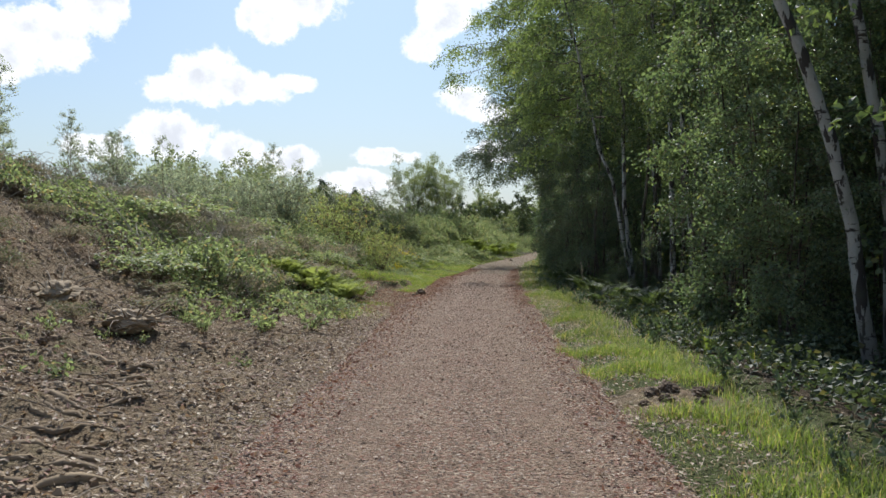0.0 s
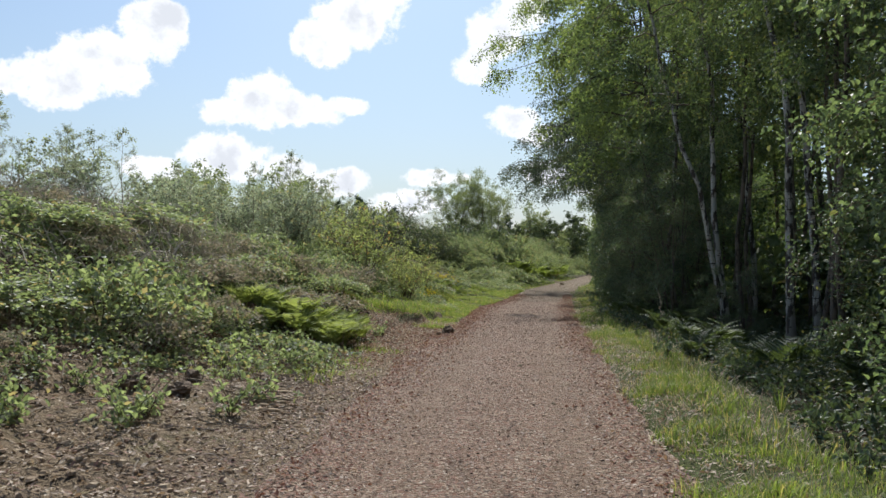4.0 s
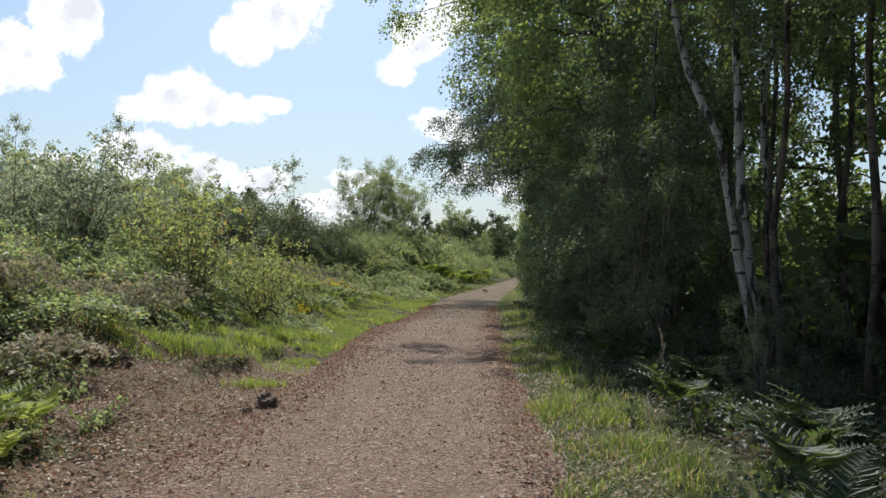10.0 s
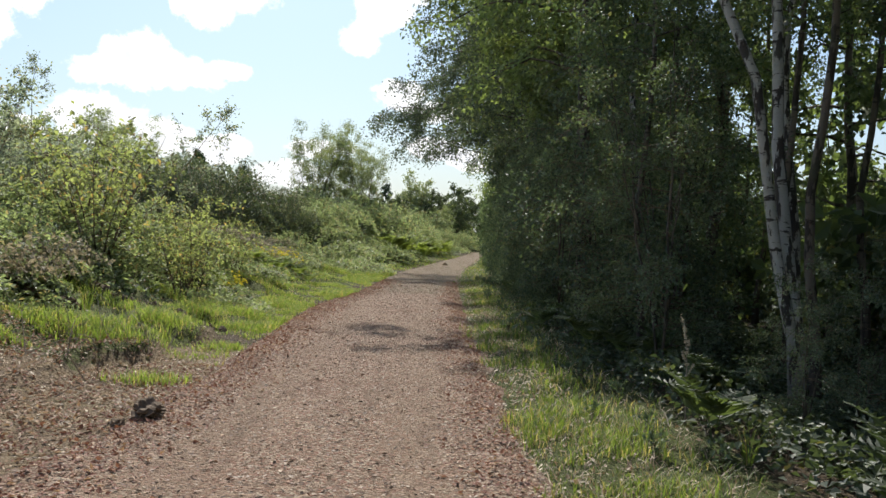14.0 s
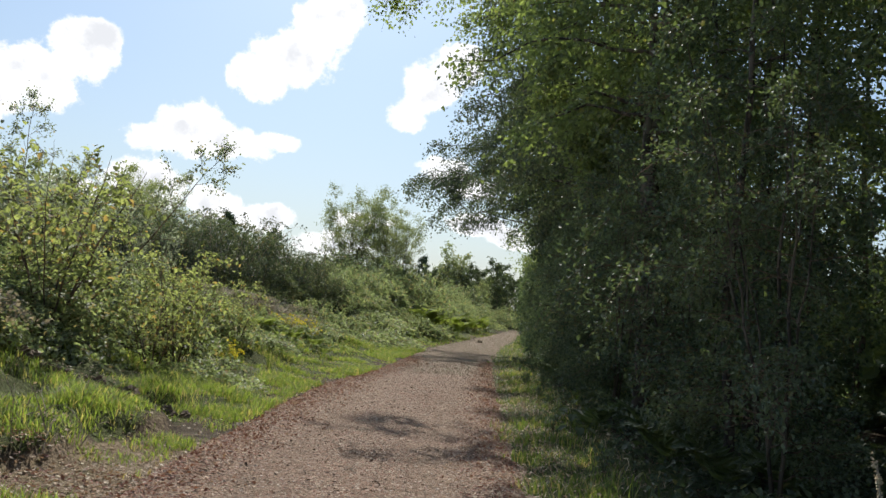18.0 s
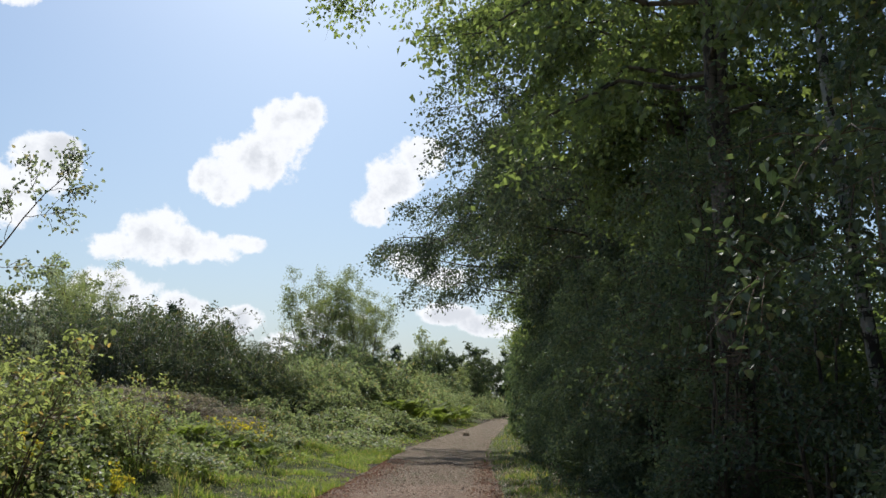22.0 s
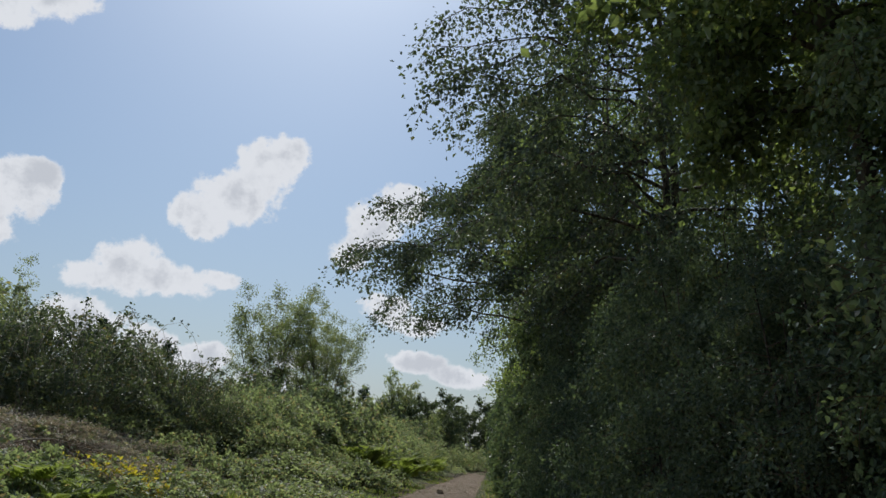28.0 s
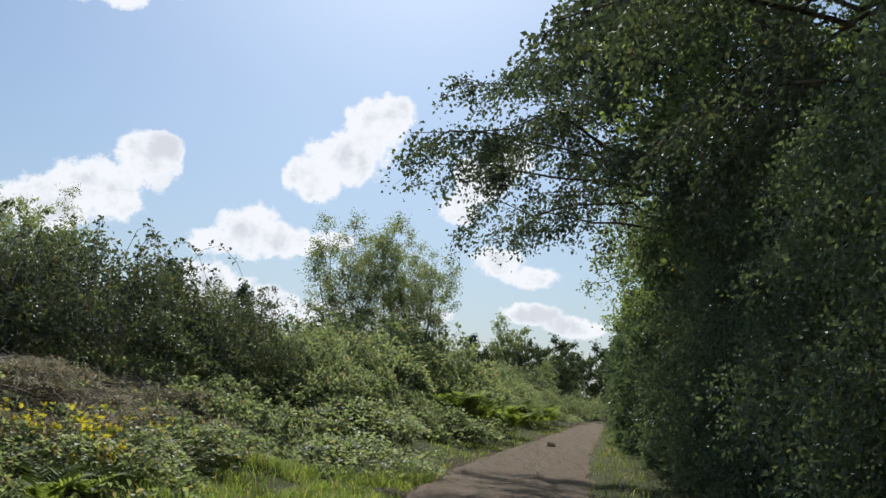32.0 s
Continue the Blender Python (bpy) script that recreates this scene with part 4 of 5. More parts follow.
def bramble(seed, r, h, n, leaf, stems_n, label, mat=M_BRAMBLE, wood=M_TWIG):
    rng = np.random.RandomState(seed)
    root = tagged(new("bramble_bush"), label, "bramble", "brambles on the bank")
    stems, leaves = Soup(), Soup()
    for i in range(stems_n):
        a = rng.uniform(0, 2 * np.pi)
        b = a + rng.uniform(-0.6, 0.6)
        d0, d1 = rng.uniform(0, 0.5) * r, rng.uniform(0.6, 1.15) * r
        p0 = np.array([math.cos(a) * d0, math.sin(a) * d0, -0.1])
        p2 = np.array([math.cos(b) * d1, math.sin(b) * d1, rng.uniform(0.0, 0.35) * h])
        p1 = (p0 + p2) / 2 + (0, 0, rng.uniform(1.0, 1.9) * h)
        stems.tube(bez(p0, p1, p2, 8), np.linspace(0.008, 0.003, 8), 4)
        s = rng.uniform(0.2, 1, 18)[:, None]
        at = (1 - s) ** 2 * p0 + 2 * s * (1 - s) * p1 + s * s * p2
        k = len(at) * 3
        size = leaf * rng.uniform(0.7, 1.3, k)
        leaves.leaves(np.repeat(at, 3, 0) + rng.normal(0, 0.04, (k, 3)), unit(rng, k), unit(rng, k, 1.6), size, size * 0.7)
    mound_leaves(leaves, rng, r, h, n, leaf, seed)
    tagged(part("stemwork", stems, wood, root), kind="stuff")
    part("foliage", leaves, mat, root)
    return root


LOW = "sprawling bramble with arching stems and grey-green leaves"
brambles = [bramble(71, 1.3, 0.75, 1500, 0.085, 24, LOW), bramble(72, 1.1, 0.6, 1150, 0.08, 24, LOW), bramble(73, 1.5, 0.9, 1700, 0.09, 26, LOW, wood=M_DEADWOOD)]
for b, (x, y) in zip(brambles, ((-4.6, 15.5), (-5.2, 24.0), (-8.6, 37.0))):
    place(b, x, y)
far_brambles = [place(bramble(75, 1.5, 0.95, 2000, 0.085, 5, LOW), -1.2, 58.0), place(bramble(76, 1.3, 0.75, 1700, 0.08, 5, LOW), 0.6, 62.0)]
floor_bramble = place(bramble(77, 1.2, 0.6, 620, 0.085, 8, "low bramble on the floor of the wood, coloured dark for shade", M_FLOOR_SHADE), 6.8, 14.0)
br = np.random.RandomState(9)
spots = []
for i in range(1300):
    y = br.uniform(13.5, 100)
    d = br.uniform(1.5, 12.5)
    if y < 22 and d < 2.4 or y < 26 and d > 4.6 and (y < 15 or br.rand() < 0.6) or 16.5 < y < 31.5 and d < 3.3 + 0.6 * math.sin(y * 1.9) or y < 17 and d < 3.4:
        continue
    x = float(left_edge(y)) - d
    if ((x + 2.6) / 2.0) ** 2 + ((y - 18.7) / 1.5) ** 2 < 1 or 45.5 < y < 53 and -9 < x < -2.2 or 35.8 < y < 44 and d < 2.5 or 40.5 < y < 46 and d < 8 or 52 < y < 58 and -12 < x < -2.0:
        continue
    gap = 2.2 if y < 30 else 2.4 if y < 50 else 3.4
    if all((x - a) ** 2 + (y - b) ** 2 > gap * gap for a, b in spots):
        spots.append((x, y))
        low = 0.45 if y < 24 else 0.7 if y < 34 else 0.65 if y < 58 and d < 8 else 0.8
        put(far_brambles[br.randint(2)] if y > 50 or y > 30 and d > 9 else brambles[br.randint(3)], x, y, br.uniform(0, 360), br.uniform(0.75, 1.1) * (1.0 if d < 4 else 1.2) * (1.45 if y > 50 else 1.05), 0.05, tall=low)
dry = place(bramble(79, 1.2, 0.45, 320, 0.065, 30, "cut-back dry brown bramble with bare stems", M_HUSK, M_DEADWOOD), -2.6, 46.8)
for i in range(17):
    put(dry, br.uniform(-7.0, -1.9), br.uniform(46.2, 53.0), br.uniform(0, 360), br.uniform(0.6, 1.0), tall=br.uniform(0.35, 0.8))
for i in range(8):
    y = br.uniform(9.5, 14)
    put(dry, float(left_edge(y)) - br.uniform(2.6, 7.0), y, br.uniform(0, 360), br.uniform(0.35, 0.7), tall=br.uniform(0.6, 1.0))
for i in range(34):
    y = br.uniform(14.5, 29)
    put(dry, float(left_edge(y)) - br.uniform(2.8, 8.0), y, br.uniform(0, 360), br.uniform(0.6, 1.1), tall=br.uniform(0.6, 1.2))
thorn = place(bramble(74, 3.0, 2.7, 15000, 0.085, 70, "high dark blackthorn thicket, shade added to its leaf colour, with bare grey stems below", M_THORN, M_DEADWOOD), -6.6, 55.4, 0, 1.25)
for x, y, t, sz in ((-10.8, 54.0, 150, 1.15), (-14.5, 50.0, 20, 1.15), (-9.0, 59.5, 240, 1.0), (-4.0, 57.6, 60, 0.85), (-13.0, 46.0, 300, 0.9), (-8.6, 53.4, 100, 1.0), (-12.4, 57.0, 200, 1.2)):
    put(thorn, x, y, t, sz, tall=1.05)
thick = place(bramble(78, 3.0, 2.3, 4200, 0.13, 30, "high rounded bramble thicket on the bank"), -2.0, 60.5, 80, 0.8)
for x, y, t, sz in ((-1.6, 64.0, 220, 1.0), (-6.2, 62.5, 300, 1.05), (0.8, 67.5, 30, 1.1), (-3.6, 67.0, 130, 1.25), (-1.0, 68.0, 10, 1.2), (-11.5, 46.5, 60, 0.7), (-14.0, 41.0, 100, 0.75), (-10.0, 64.0, 60, 0.95),
                    (4.4, 82.0, 10, 0.7), (6.6, 92.0, 50, 0.8), (9.6, 103.0, 90, 0.9), (2.4, 75.0, 190, 0.75), (12.5, 113.0, 40, 1.0), (16.0, 121.0, 40, 1.2), (21.0, 126.0, 0, 1.3), (26.0, 134.0, 50, 1.4),
                    (0.2, 80.0, 10, 1.0), (4.0, 100.0, 10, 1.1), (3.4, 90.0, 10, 0.9), (6.4, 110.0, 70, 1.2), (9.6, 120.0, 70, 1.4), (-4.0, 84.0, 80, 1.2)):
    put(thick, x, y, t, sz)

# ---- the bramble cover of the bank: one rolling mass of leaves with arching canes
def cover(x, y):
    """How thick the brambles stand on the bank, and how deep they are, in metres."""
    l = left_edge(y) - x
    wave = rough2(x, y, 1.7) + 0.6 * rough2(x + 31, y, 0.7)
    start = np.interp(y, [12, 14.5, 16.5, 19, 21, 26, 31, 36, 40, 43, 50, 60, 75, 110], [2.8, 2.0, 0.4, 0.4, 2.4, 2.7, 2.4, 1.9, 1.9, 2.4, 2.0, 1.4, 1.2, 1.0])
    thick = step(l + 0.5 * wave, start, start + 0.7) * step(y + wave, 12.2, 14.5)
    brush = step(y, 17.5, 19) * (1 - step(y, 26.5, 28.5)) * step(l + 0.4 * wave, 3.4, 4.4)
    cut = step(y + 0.5 * wave, 45.5, 46.5) * (1 - step(y, 52.5, 54)) * step(-x - 0.28 * (y - 47) + 0.4 * wave, 1.1, 1.9) * (1 - step(-x, 8, 9.5))
    fern = 1 - step(((x + 3.0) / 1.7) ** 2 + ((y - 19.9) / 1.2) ** 2, 0.7, 1.1)
    thick = thick * np.interp(y, [13, 16, 18.5, 21], [0.75, 0.5, 0.6, 1.0]) * (1 - 0.78 * brush) * (1 - 0.85 * cut) * (1 - 0.9 * fern)
    deep = np.interp(y, [12, 22, 28, 38, 41, 46, 54, 62, 110], [0.24, 0.34, 0.5, 0.5, 0.22, 0.28, 0.4, 0.75, 1.0]) * step(l, start - 0.3, start + 1.6)
    deep = deep * (1 + 0.42 * wave) * (1 - 0.6 * np.maximum(cut, brush))
    return thick, np.maximum(deep, 0.05)


cover_rng = np.random.RandomState(123)
leaf_mass, canes = Soup(), Soup()
for y0, y1, n, wide, size in ((12, 24, 56000, 6.5, 0.062), (24, 34, 56000, 8.0, 0.08), (34, 46, 64000, 9.0, 0.085), (46, 60, 56000, 10.0, 0.095), (60, 78, 46000, 10.0, 0.125), (78, 112, 36000, 11.0, 0.2)):
    x, y, d = scatter(cover_rng, n, y0, y1, 0.3, wide, -1)
    thick, deep = cover(x, y)
    keep = cover_rng.uniform(0, 1, n) < thick * np.clip(0.8 + 0.5 * rough2(x, y, 0.45), 0.15, 1)
    x, y, deep = x[keep], y[keep], deep[keep]
    n = len(x)
    lift = deep * (1 + 0.28 * rough2(x, y, 0.38)) * cover_rng.uniform(0.25, 1.0, n) ** 0.35 + 0.05 * rough2(x, y, 0.16)
    way = unit(cover_rng, n)
    way[:, 2] = way[:, 2] * 0.45 - 0.12
    leaf = size * cover_rng.uniform(0.6, 1.3, n)
    leaf_mass.leaves(np.stack([x, y, height(x, y) + np.maximum(lift, 0.02)], 1), way, unit(cover_rng, n, 2.2), leaf, leaf * 0.78, round_leaf=y0 < 46)
for i in range(1500):
    y = cover_rng.uniform(13, 60)
    x = float(left_edge(y)) - cover_rng.uniform(1.4, 7.5)
    thick, deep = cover(x, y)
    if cover_rng.rand() > thick:
        continue
    a, reach = cover_rng.uniform(0, 2 * np.pi), cover_rng.uniform(0.5, 1.3)
    p0 = np.array([x, y, float(height(x, y))])
    p2 = p0 + np.array([math.cos(a) * reach, math.sin(a) * reach, 0])
    p2[2] = float(height(p2[0], p2[1])) + float(deep) * cover_rng.uniform(0.4, 1.0)
    p1 = (p0 + p2) / 2 + np.array([0, 0, float(deep) * cover_rng.uniform(1.4, 2.6)])
    canes.tube(bez(p0, p1, p2, 7), np.linspace(0.006, 0.0025, 7), 3)
    s = cover_rng.uniform(0.35, 1, 16)[:, None]
    at = np.repeat((1 - s) ** 2 * p0 + 2 * s * (1 - s) * p1 + s * s * p2, 3, 0) + cover_rng.normal(0, 0.03, (48, 3))
    leaf = (0.065 if y < 40 else 0.085) * cover_rng.uniform(0.6, 1.25, 48)
    leaf_mass.leaves(at, unit(cover_rng, 48), unit(cover_rng, 48, 1.8), leaf, leaf * 0.74, round_leaf=True)
tagged(part("bramble_leaves", leaf_mass, M_BRAMBLE, None), "low tangled bramble leaves covering the whole bank", "brambles", kind="stuff")
tagged(part("bramble_canes", canes, M_TWIG, None), "thin brown arching bramble canes above the leaves", "brambles", kind="stuff")

# low growth on the wood's floor
ur = np.random.RandomState(19)
for i in range(95):
    y = ur.uniform(3, 62) if i > 40 else ur.uniform(10, 34)
    x = float(right_edge(y)) + ur.uniform(2.3, 7.5)
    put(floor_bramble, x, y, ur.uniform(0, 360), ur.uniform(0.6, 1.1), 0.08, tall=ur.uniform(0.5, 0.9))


def fern(seed, fronds, length, mat, label):
    """Bracken: arching stalks with paired, narrowing leaflets, each of them toothed."""
    rng = np.random.RandomState(seed)
    root = tagged(new("bracken_fern"), label, "fern", "bracken along the track")
    for f in range(fronds):
        a = f * 2.4 + rng.uniform(-0.4, 0.4)
        out = np.array([math.cos(a), math.sin(a), 0])
        L = length * rng.uniform(0.75, 1.15)
        p = bez((0, 0, -0.03), out * L * 0.12 + (0, 0, L * 0.7), out * L * rng.uniform(0.65, 0.95) + (0, 0, L * rng.uniform(0.6, 0.9)), 16)
        frond = Soup()
        frond.tube(p, np.linspace(0.005, 0.0015, 16), 3)
        side = np.array([-out[1], out[0], 0])
        for k in range(5, 16):
            w = p[min(k + 1, 15)] - p[k - 1]
            w /= np.linalg.norm(w)
            span = L * 0.40 * (1 - (k - 5) / 11) ** 0.8 + 0.02
            axis = np.stack([side * sgn + w * 0.5 + np.array([0, 0, rng.uniform(-0.15, 0.1)]) for sgn in (-1, 1)])
            face = np.tile(np.cross(side, w), (2, 1)) + rng.normal(0, 0.12, (2, 3))
            frond.leaves(np.tile(p[k], (2, 1)), axis, face, span, span * 0.15 + 0.018, 0.12, round_leaf=True)
        part("frond", frond, mat, root)
    return root


bright = place(fern(81, 6, 0.8, M_FERN, "bright yellow-green bracken fern in the sun"), -3.1, 19.8)
dim = place(fern(82, 6, 0.75, M_FERN_SHADED, "bracken fern among low growth, shade put into its darker green"), 4.2, 16.7)
leafy = place(fern(83, 7, 0.85, M_FERN_MID, "fresh green bracken fern on the bank"), -2.9, 43.9)
fr = np.random.RandomState(33)
for i in range(48):
    fx, fy = fr.uniform(-1.2, 1.0), fr.uniform(-1.1, 1.1)
    put(bright, -3.0 + fx, 19.9 + fy, fr.uniform(0, 360), fr.uniform(0.5, 0.85) * (1.1 - 0.25 * abs(fy)))
for x, y, s in ((-1.9, 43.7, 1.0), (-2.6, 44.5, 1.0), (-1.4, 45.3, 0.8), (-3.3, 43.2, 0.9), (-4.7, 25.8, 0.8), (-1.3, 44.2, 0.9), (-2.2, 43.1, 0.9), (-2.9, 45.2, 0.8), (-3.9, 44.2, 0.9), (-0.9, 43.2, 0.7)):
    put(bright if y < 35 else leafy, x, y, fr.uniform(0, 360), s * (1.0 if y < 35 else 0.75), -0.02)
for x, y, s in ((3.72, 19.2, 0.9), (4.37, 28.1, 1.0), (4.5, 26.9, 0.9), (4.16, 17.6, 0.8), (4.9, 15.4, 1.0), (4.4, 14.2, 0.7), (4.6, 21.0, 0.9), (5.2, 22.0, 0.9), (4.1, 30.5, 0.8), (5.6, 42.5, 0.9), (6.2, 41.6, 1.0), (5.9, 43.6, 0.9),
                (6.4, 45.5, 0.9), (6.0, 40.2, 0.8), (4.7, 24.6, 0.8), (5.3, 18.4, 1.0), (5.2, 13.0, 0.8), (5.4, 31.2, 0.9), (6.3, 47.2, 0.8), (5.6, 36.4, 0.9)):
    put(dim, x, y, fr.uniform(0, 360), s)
for i in range(16):
    y = fr.uniform(64, 86)
    put(leafy, float(left_edge(y)) - fr.uniform(0.8, 2.6), y, fr.uniform(0, 360), fr.uniform(1.5, 2.1))
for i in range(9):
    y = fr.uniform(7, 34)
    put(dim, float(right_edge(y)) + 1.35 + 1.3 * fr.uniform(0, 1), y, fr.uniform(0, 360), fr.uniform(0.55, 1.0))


def weed(seed, n, r, h, leaf, mat, label):
    rng = np.random.RandomState(seed)
    root = tagged(new("weed_plant"), label, "weed", "weeds beside the track")
    stem, leaves = Soup(), Soup()
    for i in range(7):
        tip = np.array([rng.normal(0, r), rng.normal(0, r), h * rng.uniform(0.5, 1.1)])
        pts = bez((0, 0, -0.02), (tip[0] * 0.2, tip[1] * 0.2, tip[2] * 0.6), tip, 5)
        stem.tube(pts, np.linspace(0.004, 0.0015, 5), 3)
        k = n // 7
        at = pts[rng.randint(1, 5, k)] + rng.normal(0, 0.012, (k, 3))
        size = leaf * rng.uniform(0.6, 1.3, k)
        leaves.leaves(at, unit(rng, k, 0.3), unit(rng, k, 1.5), size, size * 0.62, round_leaf=True)
    tagged(part("stemwork", stem, M_TWIG, root), kind="stuff")
    part("foliage", leaves, mat, root)
    return root


weeds = [place(weed(91, 84, 0.16, 0.26, 0.048, M_BRAMBLE, "small leafy weed growing out of bare soil"), -3.2, 11.0),
         place(weed(92, 70, 0.14, 0.33, 0.055, M_HAZEL_SHADE, "leafy green weed growing in the verge"), 3.6, 11.5)]
wr = np.random.RandomState(35)
for i in range(150):
    y = wr.uniform(6.5, 25)
    x = float(left_edge(y)) - 0.9 - 7.5 * wr.uniform(0, 1) ** 1.2
    put(weeds[0], x, y, wr.uniform(0, 360), wr.uniform(0.5, 1.5) * (0.7 if y < 11 else 1))
for i in range(140):
    y = wr.uniform(4, 50)
    put(weeds[1], float(right_edge(y)) + wr.uniform(0.7, 2.6), y, wr.uniform(0, 360), wr.uniform(0.5, 1.2))
gold = place(weed(93, 240, 0.28, 0.45, 0.065, M_GOLD, "clump of yellowing bramble leaves on the bank"), -2.2, 49.2)
for x, y, s in ((-2.1, 46.7, 1.3), (-1.7, 46.1, 1.2), (-2.6, 46.3, 1.2), (-3.2, 46.6, 1.1), (-2.4, 47.4, 1.0), (-3.0, 35.2, 1.2), (-2.0, 36.0, 0.9), (-7.2, 42.0, 2.0)):
    put(gold, x, y, s * 77, s)


def big_leaves(seed, label):
    rng = np.random.RandomState(seed)
    root = tagged(new("burdock_plant"), label, "plant")
    for i in range(6):
        a = i * 1.1 + rng.uniform(-0.2, 0.2)
        out = np.array([math.cos(a), math.sin(a), 0])
        one = Soup()
        p = bez((0, 0, -0.02), out * 0.1 + (0, 0, 0.3), out * 0.3 + (0, 0, 0.32), 5)
        one.tube(p, np.full(5, 0.005), 4)
        L, W = rng.uniform(0.26, 0.38), rng.uniform(0.2, 0.28)
        s = np.linspace(0, 1, 7)
        half = W * 0.5 * np.sin(np.pi * np.clip(s * 0.85 + 0.12, 0, 1)) * (s < 0.99)
        mid = p[-1] + out * L * s[:, None] - np.array([0, 0, 1]) * (0.18 * s ** 2)[:, None]
        side = np.array([-out[1], out[0], 0])
        grid = np.stack([mid - side * half[:, None] + (0, 0, 0.03), mid, mid + side * half[:, None] + (0, 0, 0.03)], 1).reshape(-1, 3)
        i0 = np.arange(6)[:, None] * 3 + np.arange(2)
        one.add(grid, np.stack([i0, i0 + 1, i0 + 4, i0 + 3], -1))
        # burdock shares the fern tint that carries shade in its colour
        part("leaf", one, M_FERN_SHADED, root)
    return root


dock_leaf = place(big_leaves(95, "broad-leaved burdock in the grass of the verge"), 4.1, 31.8, 0, 0.55)
for x, y, t, s in ((3.9, 30.6, 70, 0.5), (4.3, 32.8, 150, 0.6), (4.5, 29.4, 200, 0.55), (4.9, 35.0, 20, 0.5)):
    put(dock_leaf, x, y, t, s)

ivy = Soup()
ig = np.random.RandomState(66)
for y0, y1, n in ((4, 16, 16000), (16, 34, 34000), (34, 52, 14000)):
    x, y, d = scatter(ig, n, y0, y1, 1.3, 6.5, 1)
    keep = ig.uniform(0, 1, n) < step(d + 0.4 * rough2(x, y, 0.9), 1.2, 2.0) * (0.85 + 0.4 * rough2(x, y, 1.3))
    x, y = x[keep], y[keep]
    size = ig.uniform(0.05, 0.10, len(x))
    w = unit(ig, len(x))
    w[:, 2] *= 0.4
    ivy.leaves(np.stack([x, y, height(x, y) + ig.uniform(0.02, 0.26, len(x)) * (1 + rough2(x, y, 0.8))], 1), w, unit(ig, len(x), 1.8), size, size * 0.8)
# dark tint stands for the shade under the trees
tagged(part("ground_ivy", ivy, M_FLOOR_SHADE, None), "ivy and low leaves covering the wood's floor, coloured dark for shade", "ivy", kind="stuff")

# a tall dry seed head that stands out against the dark wood
dock = tagged(new("seeding_dock"), "tall dry dock stalk with pale seed heads", "plant")
stalk, seeds = Soup(), Soup()
line = bez((0, 0, -0.05), (0.02, 0, 0.5), (-0.04, 0.02, 0.92), 10)
stalk.tube(line, np.linspace(0.007, 0.003, 10), 5)
drg = np.random.RandomState(44)
for k in range(5):
    b = line[4 + k]
    tip = b + np.array([drg.uniform(-0.07, 0.07), drg.uniform(-0.05, 0.05), 0.12])
    stalk.tube([b, (b + tip) / 2 + (0, 0, 0.01), tip], [0.003, 0.002, 0.0015], 4)
    s = drg.uniform(0.2, 1, 26)[:, None]
    seeds.lumps(b + (tip - b) * s + drg.normal(0, 0.006, (26, 3)), 0.008, drg, 1.0)
s = drg.uniform(0.55, 1.0, 90)
seeds.lumps(line[(s * 9).astype(int)] + drg.normal(0, 0.008, (90, 3)), 0.009, drg, 1.0)
part("stalk", stalk, M_DEADWOOD, dock, smooth=True)
part("seed_head", seeds, M_SEED, dock)
place(dock, 4.0, 23.45)

# ---------------------------------------------------------------- grass
def blades(soup, x, y, rng, tall, wide, bend=0.5):
    n = len(x)
    h = tall * rng.uniform(0.5, 1.25, n)
    a = rng.uniform(0, 2 * np.pi, n)
    out = np.stack([np.cos(a), np.sin(a), np.zeros(n)], 1)
    side = np.stack([-np.sin(a), np.cos(a), np.zeros(n)], 1) * (wide * rng.uniform(0.7, 1.4, n))[:, None] * 0.5
    p0 = np.stack([x, y, height(x, y) - 0.02], 1)
    b = (bend * rng.uniform(0.3, 1.3, n) * h)[:, None]
    up = np.array([0, 0, 1.0]) * h[:, None]
    p1, p2 = p0 + up * 0.6 + out * b * 0.3, p0 + up * 0.95 + out * b
    v = np.stack([p0 - side, p0 + side, p1 + side * 0.8, p1 - side * 0.8, p2 + side * 0.12, p2 - side * 0.12], 1)
    q = np.array([[0, 1, 2, 3], [3, 2, 4, 5]])
    soup.add(v, np.arange(n)[:, None, None] * 6 + q[None])


grng = np.random.RandomState(14)
turf_soup, sunny_soup, thatch = Soup(), Soup(), Soup()
for y0, y1, n in ((1, 6, 32000), (6, 12, 40000), (12, 24, 42000), (24, 48, 30000), (48, 90, 9000)):
    x, y, d = scatter(grng, n, y0, y1, -0.2, 2.3, 1)
    tuft = rough2(x, y, 0.75) + 0.6 * rough2(x, y, 0.28)
    gone = ((x - 2.05) / 0.55) ** 2 + ((y - 7.4) / 0.55) ** 2 < 1
    thick_here = (1 - step(d + 0.3 * tuft, 0.75, 1.5)) * step(d + 0.2 * tuft, -0.1, 0.5)
    keep = (grng.uniform(0, 1, n) < thick_here * np.clip((0.85 if y0 < 10 else 0.66) + 0.6 * tuft, 0.06, 1)) & ~gone
    tallness = np.clip(0.085 + 0.075 * tuft + 0.06 * step(d, 0.4, 1.2), 0.045, 0.30) * (1 if y0 < 48 else 1.3)
    wide = 0.006 if y0 < 12 else 0.008 if y0 < 24 else 0.014
    # sunlit tint for the near verge, shade-toned copy beyond
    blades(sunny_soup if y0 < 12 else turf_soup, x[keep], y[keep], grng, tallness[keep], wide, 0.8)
    dead = (grng.uniform(0, 1, n) < (0.04 if y0 < 12 else 0.16) * (1 - step(d, 0.9, 2.0))) & ~gone
    blades(thatch, x[dead], y[dead], grng, np.full(int(dead.sum()), 0.085), wide, 1.6)
